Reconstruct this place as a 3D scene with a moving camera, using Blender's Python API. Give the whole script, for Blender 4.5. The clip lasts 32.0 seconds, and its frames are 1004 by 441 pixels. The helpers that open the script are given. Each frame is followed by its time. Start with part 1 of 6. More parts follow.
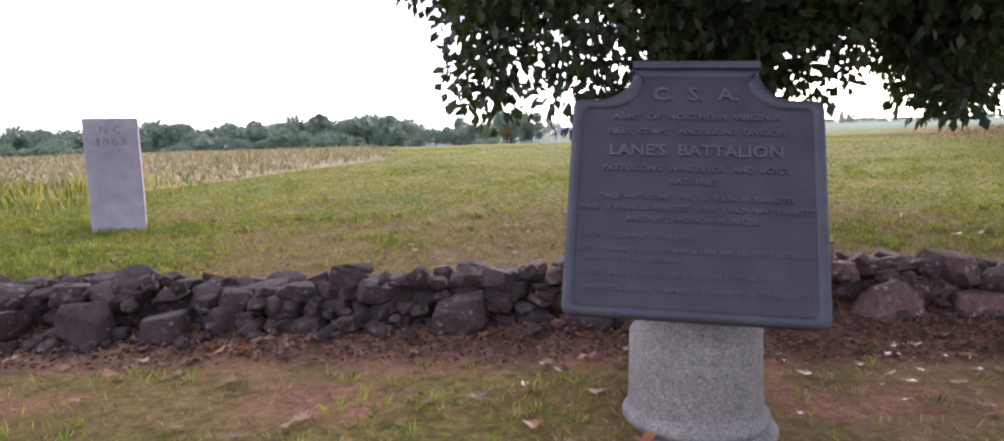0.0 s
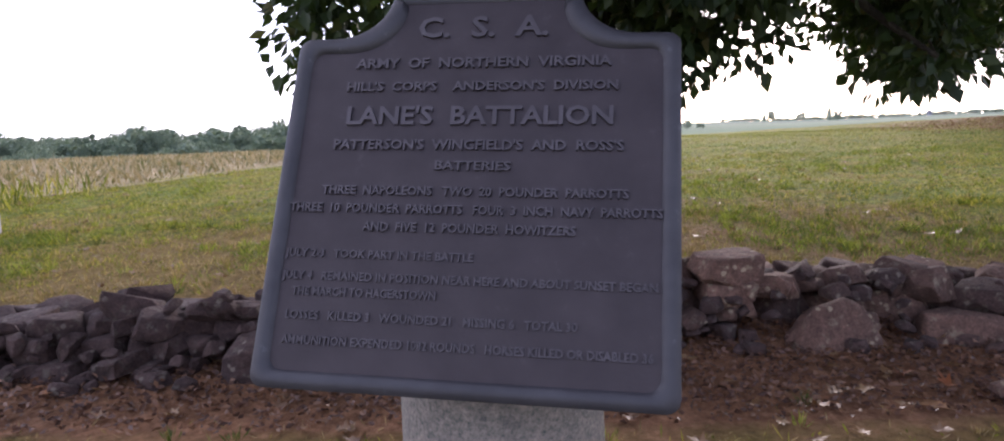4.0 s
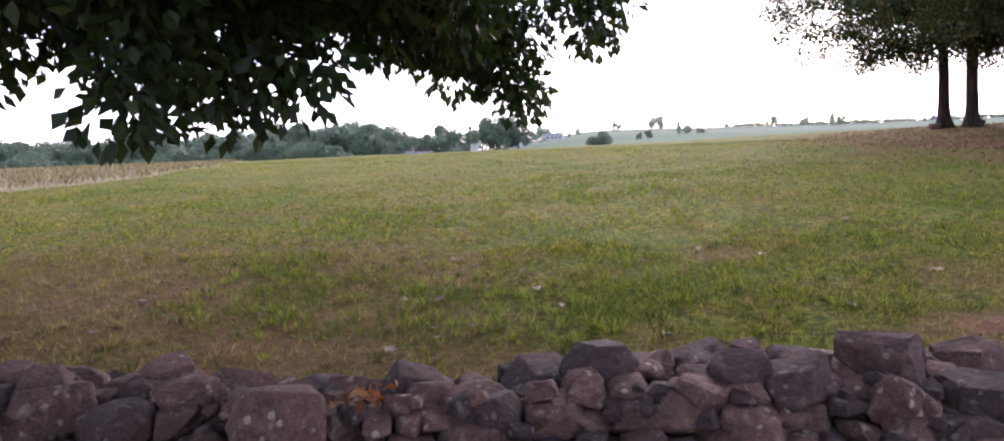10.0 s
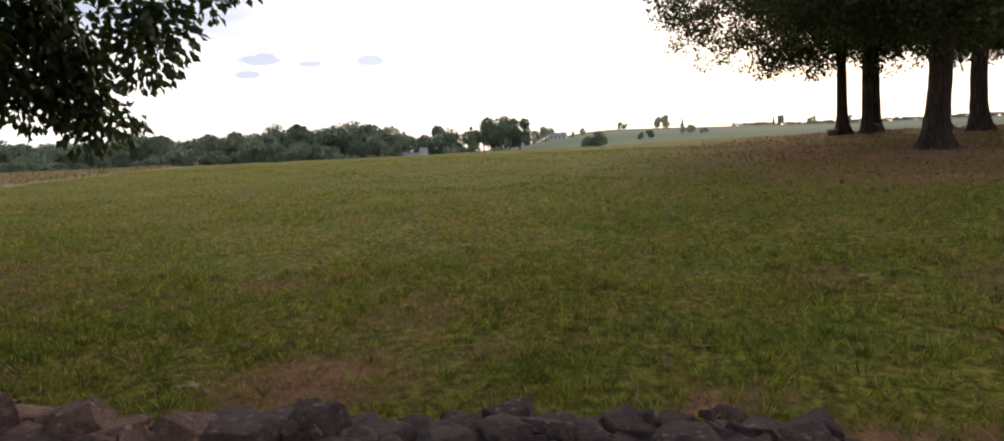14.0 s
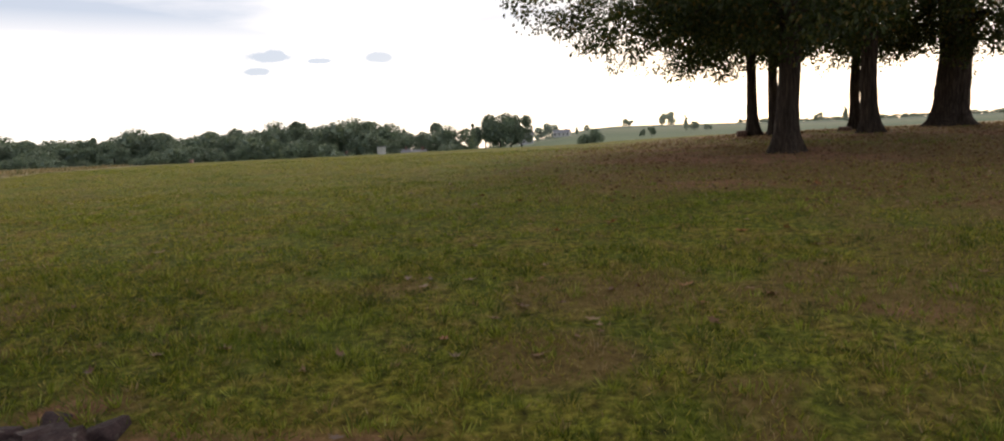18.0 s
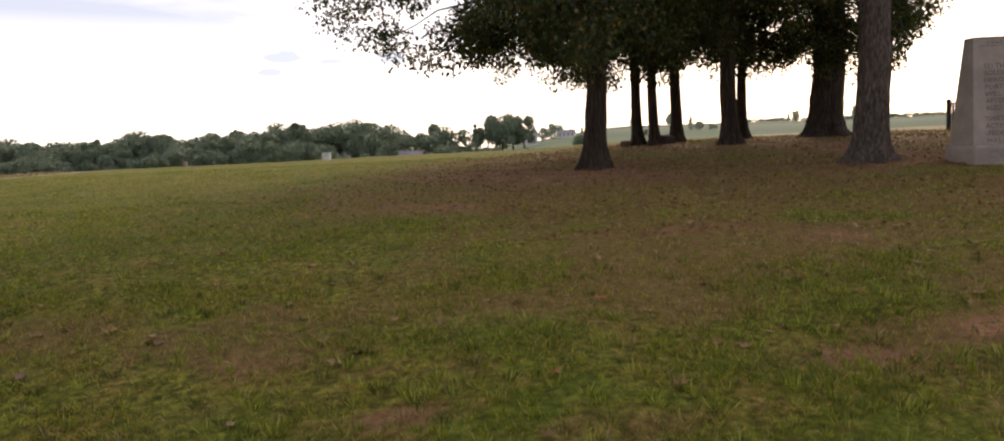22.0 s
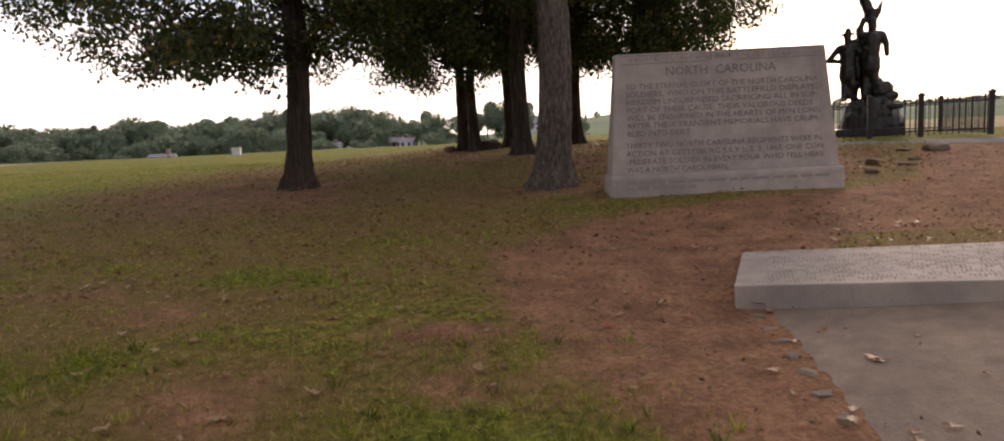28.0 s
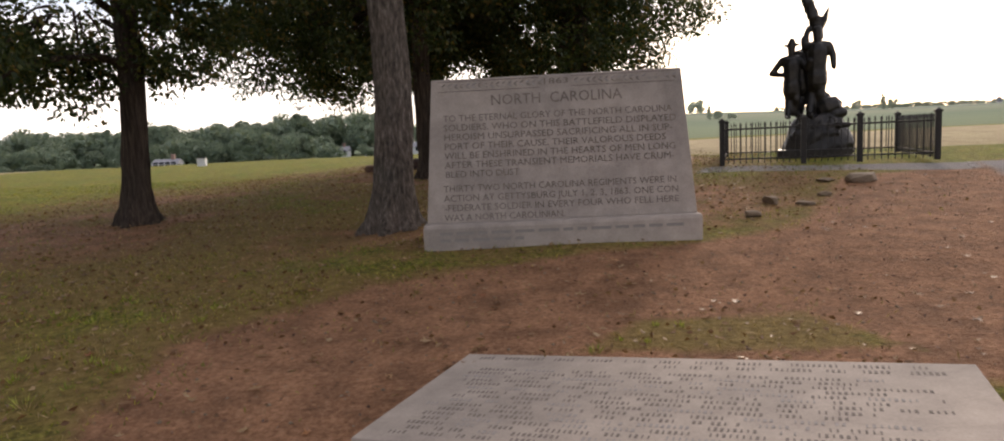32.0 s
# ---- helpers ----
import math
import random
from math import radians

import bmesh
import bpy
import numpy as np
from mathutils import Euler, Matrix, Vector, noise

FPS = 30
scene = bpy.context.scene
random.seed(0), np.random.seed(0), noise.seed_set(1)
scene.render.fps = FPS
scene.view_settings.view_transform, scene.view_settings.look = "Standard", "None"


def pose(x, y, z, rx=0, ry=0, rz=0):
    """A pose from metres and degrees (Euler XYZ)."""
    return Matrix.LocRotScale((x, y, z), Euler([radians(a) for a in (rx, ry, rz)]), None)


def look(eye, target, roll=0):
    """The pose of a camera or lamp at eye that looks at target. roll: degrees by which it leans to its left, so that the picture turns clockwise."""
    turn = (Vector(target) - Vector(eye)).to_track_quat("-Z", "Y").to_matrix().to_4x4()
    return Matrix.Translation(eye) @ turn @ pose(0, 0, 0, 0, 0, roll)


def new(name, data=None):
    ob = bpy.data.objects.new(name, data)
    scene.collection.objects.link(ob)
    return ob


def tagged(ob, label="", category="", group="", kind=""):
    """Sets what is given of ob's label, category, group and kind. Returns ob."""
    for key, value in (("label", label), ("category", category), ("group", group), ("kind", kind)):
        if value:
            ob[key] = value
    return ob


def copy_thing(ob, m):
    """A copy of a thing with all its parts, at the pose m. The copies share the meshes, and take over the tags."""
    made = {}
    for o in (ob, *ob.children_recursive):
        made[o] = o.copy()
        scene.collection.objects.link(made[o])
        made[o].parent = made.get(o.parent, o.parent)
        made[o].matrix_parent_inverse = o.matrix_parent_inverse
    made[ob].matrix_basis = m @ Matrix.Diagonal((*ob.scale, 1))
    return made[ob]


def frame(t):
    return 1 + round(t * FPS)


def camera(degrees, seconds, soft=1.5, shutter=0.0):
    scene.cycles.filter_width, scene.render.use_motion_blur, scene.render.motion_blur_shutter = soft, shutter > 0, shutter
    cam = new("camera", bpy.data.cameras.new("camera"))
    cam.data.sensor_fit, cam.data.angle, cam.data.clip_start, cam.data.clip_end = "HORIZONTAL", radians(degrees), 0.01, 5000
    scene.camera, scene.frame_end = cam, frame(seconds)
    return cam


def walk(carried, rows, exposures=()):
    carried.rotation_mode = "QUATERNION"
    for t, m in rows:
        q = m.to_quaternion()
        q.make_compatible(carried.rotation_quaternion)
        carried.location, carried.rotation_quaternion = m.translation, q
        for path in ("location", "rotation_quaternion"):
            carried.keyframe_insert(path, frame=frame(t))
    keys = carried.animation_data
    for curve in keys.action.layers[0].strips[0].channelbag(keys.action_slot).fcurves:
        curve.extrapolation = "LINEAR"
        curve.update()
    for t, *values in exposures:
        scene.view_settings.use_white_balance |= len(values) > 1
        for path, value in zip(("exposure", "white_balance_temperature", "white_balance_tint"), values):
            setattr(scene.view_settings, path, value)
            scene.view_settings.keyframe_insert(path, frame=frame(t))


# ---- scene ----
cam = camera(72.3, 32.0, 1.9)
PATH = [
    (0, (0.217, -0.007, 1.625), (0.191, 1.981, 1.408), -1.9),
    (0.5, (0.181, 0.059, 1.596), (0.152, 2.047, 1.376), -2.0),
    (1, (0.317, 0.226, 1.498), (0.285, 2.214, 1.282), -2.2),
    (1.5, (0.377, 0.407, 1.486), (0.347, 2.394, 1.264), -2.2),
    (2, (0.433, 0.575, 1.461), (0.42, 2.564, 1.244), -2.2),
    (2.5, (0.61, 0.744, 1.451), (0.608, 2.732, 1.225), -2.5),
    (4.5, (1.273, 1.222, 1.498), (1.27, 3.21, 1.288), -2.7),
    (5, (1.557, 1.354, 1.494), (1.55, 3.342, 1.27), -2.7),
    (5.5, (1.878, 1.466, 1.503), (1.873, 3.453, 1.27), -2.7),
    (6, (2.225, 1.462, 1.506), (2.207, 3.451, 1.3), -2.8),
    (6.5, (2.515, 1.609, 1.518), (2.497, 3.598, 1.31), -2.8),
    (7, (2.821, 1.722, 1.511), (2.808, 3.71, 1.299), -2.8),
    (7.5, (3.119, 1.789, 1.545), (3.107, 3.778, 1.333), -2.8),
    (8, (3.459, 1.905, 1.546), (3.451, 3.895, 1.339), -2.8),
    (8.5, (3.84, 1.985, 1.525), (3.833, 3.975, 1.322), -2.8),
    (9, (4.335, 2.046, 1.54), (4.319, 4.036, 1.339), -2.8),
    (9.5, (4.88, 2.133, 1.599), (4.861, 4.122, 1.396), -2.7),
    (10, (5.372, 2.127, 1.598), (5.353, 4.117, 1.399), -2.6),
    (10.5, (5.869, 2.15, 1.6), (5.845, 4.14, 1.403), -2.6),
    (11, (6.379, 2.149, 1.597), (6.35, 4.139, 1.398), -2.6),
    (11.5, (6.88, 2.176, 1.617), (6.849, 4.166, 1.421), -2.7),
    (12, (7.368, 2.178, 1.634), (7.335, 4.168, 1.44), -2.7),
    (12.5, (7.879, 2.164, 1.632), (7.84, 4.154, 1.437), -2.7),
    (13, (8.376, 2.166, 1.662), (8.334, 4.156, 1.464), -2.8),
    (13.5, (8.843, 2.196, 1.683), (8.799, 4.186, 1.484), -2.8),
    (14, (9.316, 2.186, 1.687), (9.269, 4.176, 1.488), -2.8),
    (14.5, (9.792, 2.233, 1.685), (9.741, 4.223, 1.487), -2.7),
    (15, (10.228, 2.269, 1.691), (10.177, 4.257, 1.486), -2.7),
    (15.5, (10.639, 2.261, 1.703), (10.584, 4.25, 1.5), -2.6),
    (17.5, (12.162, 2.047, 1.676), (12.093, 4.035, 1.467), -2.8),
    (18, (12.677, 2.026, 1.674), (12.605, 4.014, 1.467), -2.8),
    (18.5, (13.008, 2.06, 1.731), (12.935, 4.048, 1.527), -2.8),
    (19, (13.521, 2.054, 1.712), (13.443, 4.042, 1.508), -2.8),
    (19.5, (14.08, 2.05, 1.783), (13.999, 4.038, 1.575), -2.9),
    (20, (14.64, 2.144, 1.773), (14.553, 4.13, 1.56), -2.9),
    (20.5, (15.218, 2.209, 1.795), (15.129, 4.195, 1.581), -2.9),
    (21, (15.838, 2.237, 1.816), (15.745, 4.224, 1.605), -2.9),
    (21.5, (16.484, 2.275, 1.81), (16.386, 4.262, 1.605), -2.9),
    (22, (17.085, 2.169, 1.82), (16.98, 4.155, 1.614), -2.9),
    (22.5, (17.615, 2.198, 1.825), (17.511, 4.186, 1.628), -2.9),
    (23, (18.254, 2.169, 1.83), (18.147, 4.156, 1.624), -2.9),
    (23.5, (18.823, 2.149, 1.852), (18.71, 4.136, 1.648), -2.9),
    (24, (19.418, 2.23, 1.885), (19.298, 4.216, 1.675), -2.9),
    (24.5, (20.031, 2.281, 1.855), (19.912, 4.266, 1.638), -2.9),
    (25, (20.571, 2.445, 1.857), (20.443, 4.429, 1.637), -2.8),
    (25.5, (21.145, 2.545, 1.873), (21.016, 4.527, 1.645), -2.8),
    (26, (21.701, 2.658, 1.856), (21.567, 4.641, 1.63), -2.8),
    (26.5, (22.276, 2.943, 1.836), (22.14, 4.926, 1.612), -2.8),
    (28.5, (23.612, 3.88, 2.275), (23.468, 5.859, 2.024), -2.7),
    (29, (23.855, 4.138, 2.298), (23.707, 6.116, 2.048), -2.7),
    (29.5, (24.208, 4.378, 2.32), (24.055, 6.357, 2.076), -2.8),
    (30, (24.605, 4.565, 2.378), (24.443, 6.544, 2.14), -2.8),
    (30.5, (25.029, 4.858, 2.387), (24.86, 6.837, 2.154), -2.9),
    (31, (25.506, 5.098, 2.415), (25.328, 7.076, 2.173), -2.9),
    (31.5, (25.815, 5.268, 2.478), (25.631, 7.245, 2.24), -2.9),
    (32, (26.068, 5.552, 2.513), (25.878, 7.529, 2.276), -2.8),
]
walk(cam, [(t, look(eye, target, roll)) for t, eye, target, roll in PATH],
     exposures=[(0, 1.35, 5900, 25), (2.5, 1.24, 5900, 24), (4.5, 1.05, 5900, 25), (6, 1.0, 5900, 26), (7, 0.86, 5850, 27), (9, 1.12, 5750, 28), (10, 1.02, 5750, 28), (13, 0.36, 6500, 21), (14, 0.0, 6900, 17), (15.5, -0.18, 7000, 14),
                (19, 0.02, 7150, 15), (22, 0.18, 7300, 20), (26, 0.25, 7350, 26), (29, 0.25, 7200, 21), (30, 0.16, 7100, 19), (31, 0.32, 7100, 18), (32, 0.42, 7100, 17)])

# ---------------------------------------------------------------- world, sun, exposure
def nd(nt, kind, **kw):
    n = nt.nodes.new(kind)
    for k, v in kw.items():
        if k == "op":
            n.operation = v
        elif k == "blend":
            n.blend_type = v
        elif k == "dt":
            n.data_type = v
        else:
            n.inputs[k].default_value = v
    return n


def sky():
    w = bpy.data.worlds.new("overcast_sky")
    scene.world = w
    w.use_nodes = True
    nt = w.node_tree
    nt.nodes.clear()
    L = nt.links.new
    out = nt.nodes.new("ShaderNodeOutputWorld")
    bg = nd(nt, "ShaderNodeBackground", Strength=1.0)
    st = nt.nodes.new("ShaderNodeTexSky")
    st.sky_type = "NISHITA"
    st.sun_disc = False
    st.sun_elevation, st.sun_rotation = radians(14), radians(20)
    tc = nt.nodes.new("ShaderNodeTexCoord")
    sep = nt.nodes.new("ShaderNodeSeparateXYZ")
    L(tc.outputs["Generated"], sep.inputs[0])
    # flat cloud layers seen in perspective: direction divided by height
    zc = nd(nt, "ShaderNodeMath", op="MAXIMUM")
    zc.inputs[1].default_value = 0.03
    L(sep.outputs["Z"], zc.inputs[0])
    dv = nt.nodes.new("ShaderNodeVectorMath")
    dv.operation = "DIVIDE"
    comb = nt.nodes.new("ShaderNodeCombineXYZ")
    L(zc.outputs[0], comb.inputs[0])
    L(zc.outputs[0], comb.inputs[1])
    comb.inputs[2].default_value = 1
    L(tc.outputs["Generated"], dv.inputs[0])
    L(comb.outputs[0], dv.inputs[1])
    n1 = nd(nt, "ShaderNodeTexNoise", Scale=0.22, Detail=7.0, Roughness=0.52)
    L(dv.outputs[0], n1.inputs["Vector"])
    r1 = nt.nodes.new("ShaderNodeValToRGB")
    r1.color_ramp.elements[0].position, r1.color_ramp.elements[0].color = 0.36, (0, 0, 0, 1)
    r1.color_ramp.elements[1].position, r1.color_ramp.elements[1].color = 0.52, (1, 1, 1, 1)
    L(n1.outputs["Fac"], r1.inputs[0])
    # the cloud deck fades out into bright haze low over the land
    hz = nd(nt, "ShaderNodeMapRange")
    hz.inputs["From Min"].default_value, hz.inputs["From Max"].default_value = 0.125, 0.19
    L(sep.outputs["Z"], hz.inputs["Value"])
    mul = nd(nt, "ShaderNodeMath", op="MULTIPLY")
    L(r1.outputs[0], mul.inputs[0])
    L(hz.outputs[0], mul.inputs[1])
    mix = nd(nt, "ShaderNodeMix", dt="RGBA")
    mix.inputs["A"].default_value = (1.32, 1.28, 1.27, 1)
    mix.inputs["B"].default_value = (0.53, 0.62, 0.78, 1)
    L(mul.outputs[0], mix.inputs["Factor"])
    # small torn clouds low under the deck
    wisp = None
    n2 = nd(nt, "ShaderNodeTexNoise", Scale=26.0, Detail=5.0, Roughness=0.6)
    L(tc.outputs["Generated"], n2.inputs["Vector"])
    for cx, cz, wx, wz in ((-0.332, 0.138, 0.050, 0.012), (-0.352, 0.119, 0.020, 0.007), (-0.196, 0.136, 0.026, 0.010), (-0.276, 0.132, 0.022, 0.005), (-0.72, 0.10, 0.05, 0.008)):
        dx = nd(nt, "ShaderNodeMath", op="MULTIPLY_ADD")
        L(sep.outputs["X"], dx.inputs[0])
        dx.inputs[1].default_value, dx.inputs[2].default_value = 1 / wx, -cx / wx
        dz = nd(nt, "ShaderNodeMath", op="MULTIPLY_ADD")
        L(sep.outputs["Z"], dz.inputs[0])
        dz.inputs[1].default_value, dz.inputs[2].default_value = 1 / wz, -cz / wz
        cb = nt.nodes.new("ShaderNodeCombineXYZ")
        L(dx.outputs[0], cb.inputs[0])
        L(dz.outputs[0], cb.inputs[1])
        ln = nt.nodes.new("ShaderNodeVectorMath")
        ln.operation = "LENGTH"
        L(cb.outputs[0], ln.inputs[0])
        ml = nd(nt, "ShaderNodeMath", op="MULTIPLY_ADD")
        L(n2.outputs["Fac"], ml.inputs[0])
        ml.inputs[1].default_value = 1.6
        L(ln.outputs["Value"], ml.inputs[2])
        f_ = nd(nt, "ShaderNodeMapRange")
        f_.inputs["From Min"].default_value, f_.inputs["From Max"].default_value = 1.75, 1.35
        L(ml.outputs[0], f_.inputs["Value"])
        if wisp is None:
            wisp = f_.outputs[0]
        else:
            mx_ = nd(nt, "ShaderNodeMath", op="MAXIMUM")
            L(wisp, mx_.inputs[0])
            L(f_.outputs[0], mx_.inputs[1])
            wisp = mx_.outputs[0]
    both = nd(nt, "ShaderNodeMath", op="MAXIMUM")
    L(wisp, both.inputs[0])
    L(mul.outputs[0], both.inputs[1])
    L(both.outputs[0], mix.inputs["Factor"])
    ad = nd(nt, "ShaderNodeMix", dt="RGBA", blend="ADD")
    ad.inputs["Factor"].default_value = 0.03
    L(mix.outputs["Result"], ad.inputs["A"])
    L(st.outputs[0], ad.inputs["B"])
    # the overcast is brightest on the sun's side of the sky and dulls away from it
    side = nd(nt, "ShaderNodeMapRange")
    side.interpolation_type = "SMOOTHSTEP"
    for key, v in (("From Min", -0.8), ("From Max", 0.5), ("To Min", 0.68), ("To Max", 1.0)):
        side.inputs[key].default_value = v
    L(sep.outputs["Y"], side.inputs["Value"])
    dull = nd(nt, "ShaderNodeMix", dt="RGBA", blend="MULTIPLY")
    dull.inputs["Factor"].default_value = 1.0
    L(ad.outputs["Result"], dull.inputs["A"])
    L(side.outputs[0], dull.inputs["B"])
    L(dull.outputs["Result"], bg.inputs["Color"])
    L(bg.outputs[0], out.inputs[0])


sky()
sun_data = bpy.data.lights.new("sun", "SUN")
sun_data.energy, sun_data.angle, sun_data.color = 1.45, radians(14), (1.0, 0.87, 0.74)
sun = new("sun", sun_data)
sun.matrix_world = pose(0, 0, 30, 68, 0, 160)


# ---------------------------------------------------------------- materials
def ramp(nt, fac, stops):
    r = nt.nodes.new("ShaderNodeValToRGB")
    e = r.color_ramp.elements
    while len(e) < len(stops):
        e.new(0.5)
    for el, (p, c) in zip(e, stops):
        el.position, el.color = p, (*c, 1)
    nt.links.new(fac, r.inputs[0])
    return r.outputs[0]


def base_mat(name, rough=0.8, metal=0.0, spec=0.35):
    m = bpy.data.materials.new(name)
    m.use_nodes = True
    nt = m.node_tree
    b = nt.nodes["Principled BSDF"]
    b.inputs["Roughness"].default_value = rough
    b.inputs["Metallic"].default_value = metal
    b.inputs["Specular IOR Level"].default_value = spec
    return m, nt, b


def coords(nt, world=False, scale=1.0):
    if world:
        g = nt.nodes.new("ShaderNodeNewGeometry").outputs["Position"]
    else:
        g = nt.nodes.new("ShaderNodeTexCoord").outputs["Object"]
    mp = nt.nodes.new("ShaderNodeMapping")
    mp.inputs["Scale"].default_value = (scale, scale, scale) if isinstance(scale, (int, float)) else scale
    nt.links.new(g, mp.inputs[0])
    return mp.outputs[0]


def noise_tex(nt, vec, scale, detail=5.0, rough=0.55):
    n = nd(nt, "ShaderNodeTexNoise", Scale=scale, Detail=detail, Roughness=rough)
    nt.links.new(vec, n.inputs["Vector"])
    return n.outputs["Fac"]


def mixc(nt, fac, a, b, blend="MIX"):
    m = nd(nt, "ShaderNodeMix", dt="RGBA", blend=blend)
    for s, v in (("Factor", fac), ("A", a), ("B", b)):
        if isinstance(v, (int, float)):
            m.inputs[s].default_value = v
        elif isinstance(v, tuple):
            m.inputs[s].default_value = (*v, 1)
        else:
            nt.links.new(v, m.inputs[s])
    return m.outputs["Result"]


def bump(nt, b, height, strength=0.4, dist=0.01):
    bm_ = nd(nt, "ShaderNodeBump", Strength=strength, Distance=dist)
    nt.links.new(height, bm_.inputs["Height"])
    nt.links.new(bm_.outputs[0], b.inputs["Normal"])


def stone_mat(name, dark, mid, light, speck=60.0, big=1.2, rough=0.85, lichen=None, vary=0.0, bstr=0.5, bdist=0.006, world=False):
    m, nt, b = base_mat(name, rough)
    v = coords(nt, world)
    c = ramp(nt, noise_tex(nt, v, speck, 3.0, 0.7), [(0.3, dark), (0.5, mid), (0.72, light)])
    c = mixc(nt, 0.55, c, ramp(nt, noise_tex(nt, v, big * 4, 6.0, 0.6), [(0.3, dark), (0.55, mid), (0.8, light)]))
    s = ramp(nt, noise_tex(nt, v, big, 4.0), [(0.25, (0.72, 0.72, 0.74)), (0.75, (1.15, 1.12, 1.1))])
    c = mixc(nt, 1.0, c, s, "MULTIPLY")
    if lichen:
        f = ramp(nt, noise_tex(nt, v, 16.0, 9.0, 0.72), [(0.56, (0, 0, 0)), (0.63, (0.9, 0.9, 0.9))])
        c = mixc(nt, f, c, lichen)
        # round pale crusts a few centimetres wide, in colonies
        vo = nd(nt, "ShaderNodeTexVoronoi", Scale=17.0)
        wob = nd(nt, "ShaderNodeMix", dt="RGBA")
        wob.inputs["Factor"].default_value = 0.03
        nt.links.new(v, wob.inputs["A"])
        nt.links.new(noise_tex(nt, v, 30.0, 3.0), wob.inputs["B"])
        nt.links.new(wob.outputs["Result"], vo.inputs["Vector"])
        f = ramp(nt, vo.outputs["Distance"], [(0.20, (1, 1, 1)), (0.27, (0, 0, 0))])
        f2 = ramp(nt, noise_tex(nt, v, 4.0, 4.0), [(0.47, (0, 0, 0)), (0.56, (1, 1, 1))])
        c = mixc(nt, mixc(nt, 1.0, f, f2, "MULTIPLY"), c, tuple(q * 1.5 for q in lichen))
    if vary:
        oi = nt.nodes.new("ShaderNodeObjectInfo")
        r = ramp(nt, oi.outputs["Random"], [(0.0, (1 - vary, 1 - vary, 1 - vary * 0.8)), (0.5, (1, 0.95, 0.95)), (1.0, (1 + vary, 1 + vary * 0.8, 1 + vary * 0.7))])
        c = mixc(nt, 1.0, c, r, "MULTIPLY")
    nt.links.new(c, b.inputs["Base Color"])
    h1 = noise_tex(nt, v, speck * 0.5, 6.0, 0.65)
    h2 = nd(nt, "ShaderNodeMath", op="MULTIPLY_ADD")
    nt.links.new(noise_tex(nt, v, big * 3.0, 5.0, 0.6), h2.inputs[0])
    h2.inputs[1].default_value = 1.5 if lichen else 0.5
    nt.links.new(h1, h2.inputs[2])
    bump(nt, b, h2.outputs[0], bstr, bdist)
    return m


M_fieldstone = stone_mat("field_stone", (0.046, 0.027, 0.022), (0.106, 0.064, 0.050), (0.212, 0.136, 0.104), 75, 5.5, 0.9, (0.165, 0.135, 0.096), 0.5, 0.8, 0.014, True)
M_granite = stone_mat("speckled_granite", (0.035, 0.061, 0.055), (0.231, 0.198, 0.171), (0.363, 0.319, 0.276), 115, 20.0, 0.75, None, 0, 0.3, 0.003)
M_pink_granite = stone_mat("smooth_pale_granite", (0.335, 0.298, 0.330), (0.419, 0.381, 0.417), (0.502, 0.465, 0.504), 90, 1.3, 0.7, None, 0, 0.2, 0.002)
M_stele = stone_mat("weathered_grey_granite", (0.248, 0.212, 0.186), (0.340, 0.294, 0.259), (0.423, 0.372, 0.332), 55, 0.9, 0.8, None, 0, 0.3, 0.003)
M_slab = stone_mat("pale_slab_granite", (0.229, 0.194, 0.166), (0.297, 0.253, 0.215), (0.364, 0.314, 0.268), 60, 1.1, 0.8, None, 0, 0.3, 0.003)
# shade inside cut letters and bands, put into a darker stone colour
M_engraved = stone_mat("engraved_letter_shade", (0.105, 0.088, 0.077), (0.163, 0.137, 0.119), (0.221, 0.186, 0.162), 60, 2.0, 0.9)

# a paler tone of it for shallow cuts, also used on the slab's streaks
M_worn = stone_mat("worn_letter_shade", (0.192, 0.176, 0.164), (0.252, 0.232, 0.216), (0.312, 0.288, 0.268), 60, 2.0, 0.9)

M_boulder = stone_mat("brown_boulder", (0.120, 0.085, 0.056), (0.205, 0.150, 0.102), (0.310, 0.240, 0.170), 26, 3.0, 0.9)


def bronze(name, dark, light, rough, metal, streak=(0.30, 0.34, 0.33), worn=0.62):
    m, nt, b = base_mat(name, rough, metal, 0.4)
    v = coords(nt)
    c = ramp(nt, noise_tex(nt, v, 7.0, 6.0), [(0.3, dark), (0.7, light)])
    f = ramp(nt, noise_tex(nt, coords(nt, False, (14, 14, 3)), 1.0, 7.0, 0.65), [(worn, (0, 0, 0)), (worn + 0.18, (1, 1, 1))])
    c = mixc(nt, f, c, streak)
    nt.links.new(c, b.inputs["Base Color"])
    bump(nt, b, noise_tex(nt, v, 90.0, 4.0), 0.25, 0.003)
    return m


M_tablet = bronze("tablet_bronze", (0.036, 0.027, 0.032), (0.055, 0.0425, 0.049), 0.55, 0.25, (0.072, 0.058, 0.066))
M_tablet_rim = bronze("tablet_rim_bronze", (0.042, 0.039, 0.047), (0.066, 0.062, 0.072), 0.5, 0.3, (0.170, 0.180, 0.195), 0.64)
M_tablet_letter = bronze("tablet_letter_bronze", (0.064, 0.054, 0.062), (0.100, 0.085, 0.096), 0.45, 0.35, (0.188, 0.171, 0.188))
M_statue = bronze("statue_bronze", (0.018, 0.017, 0.017), (0.05, 0.044, 0.040), 0.42, 0.6, (0.075, 0.08, 0.072))
M_iron, _nt, _b = base_mat("black_painted_iron", 0.5, 0.2)
_c = ramp(_nt, noise_tex(_nt, coords(_nt), 25.0), [(0.3, (0.012, 0.011, 0.011)), (0.8, (0.035, 0.028, 0.024))])
_nt.links.new(_c, _b.inputs["Base Color"])


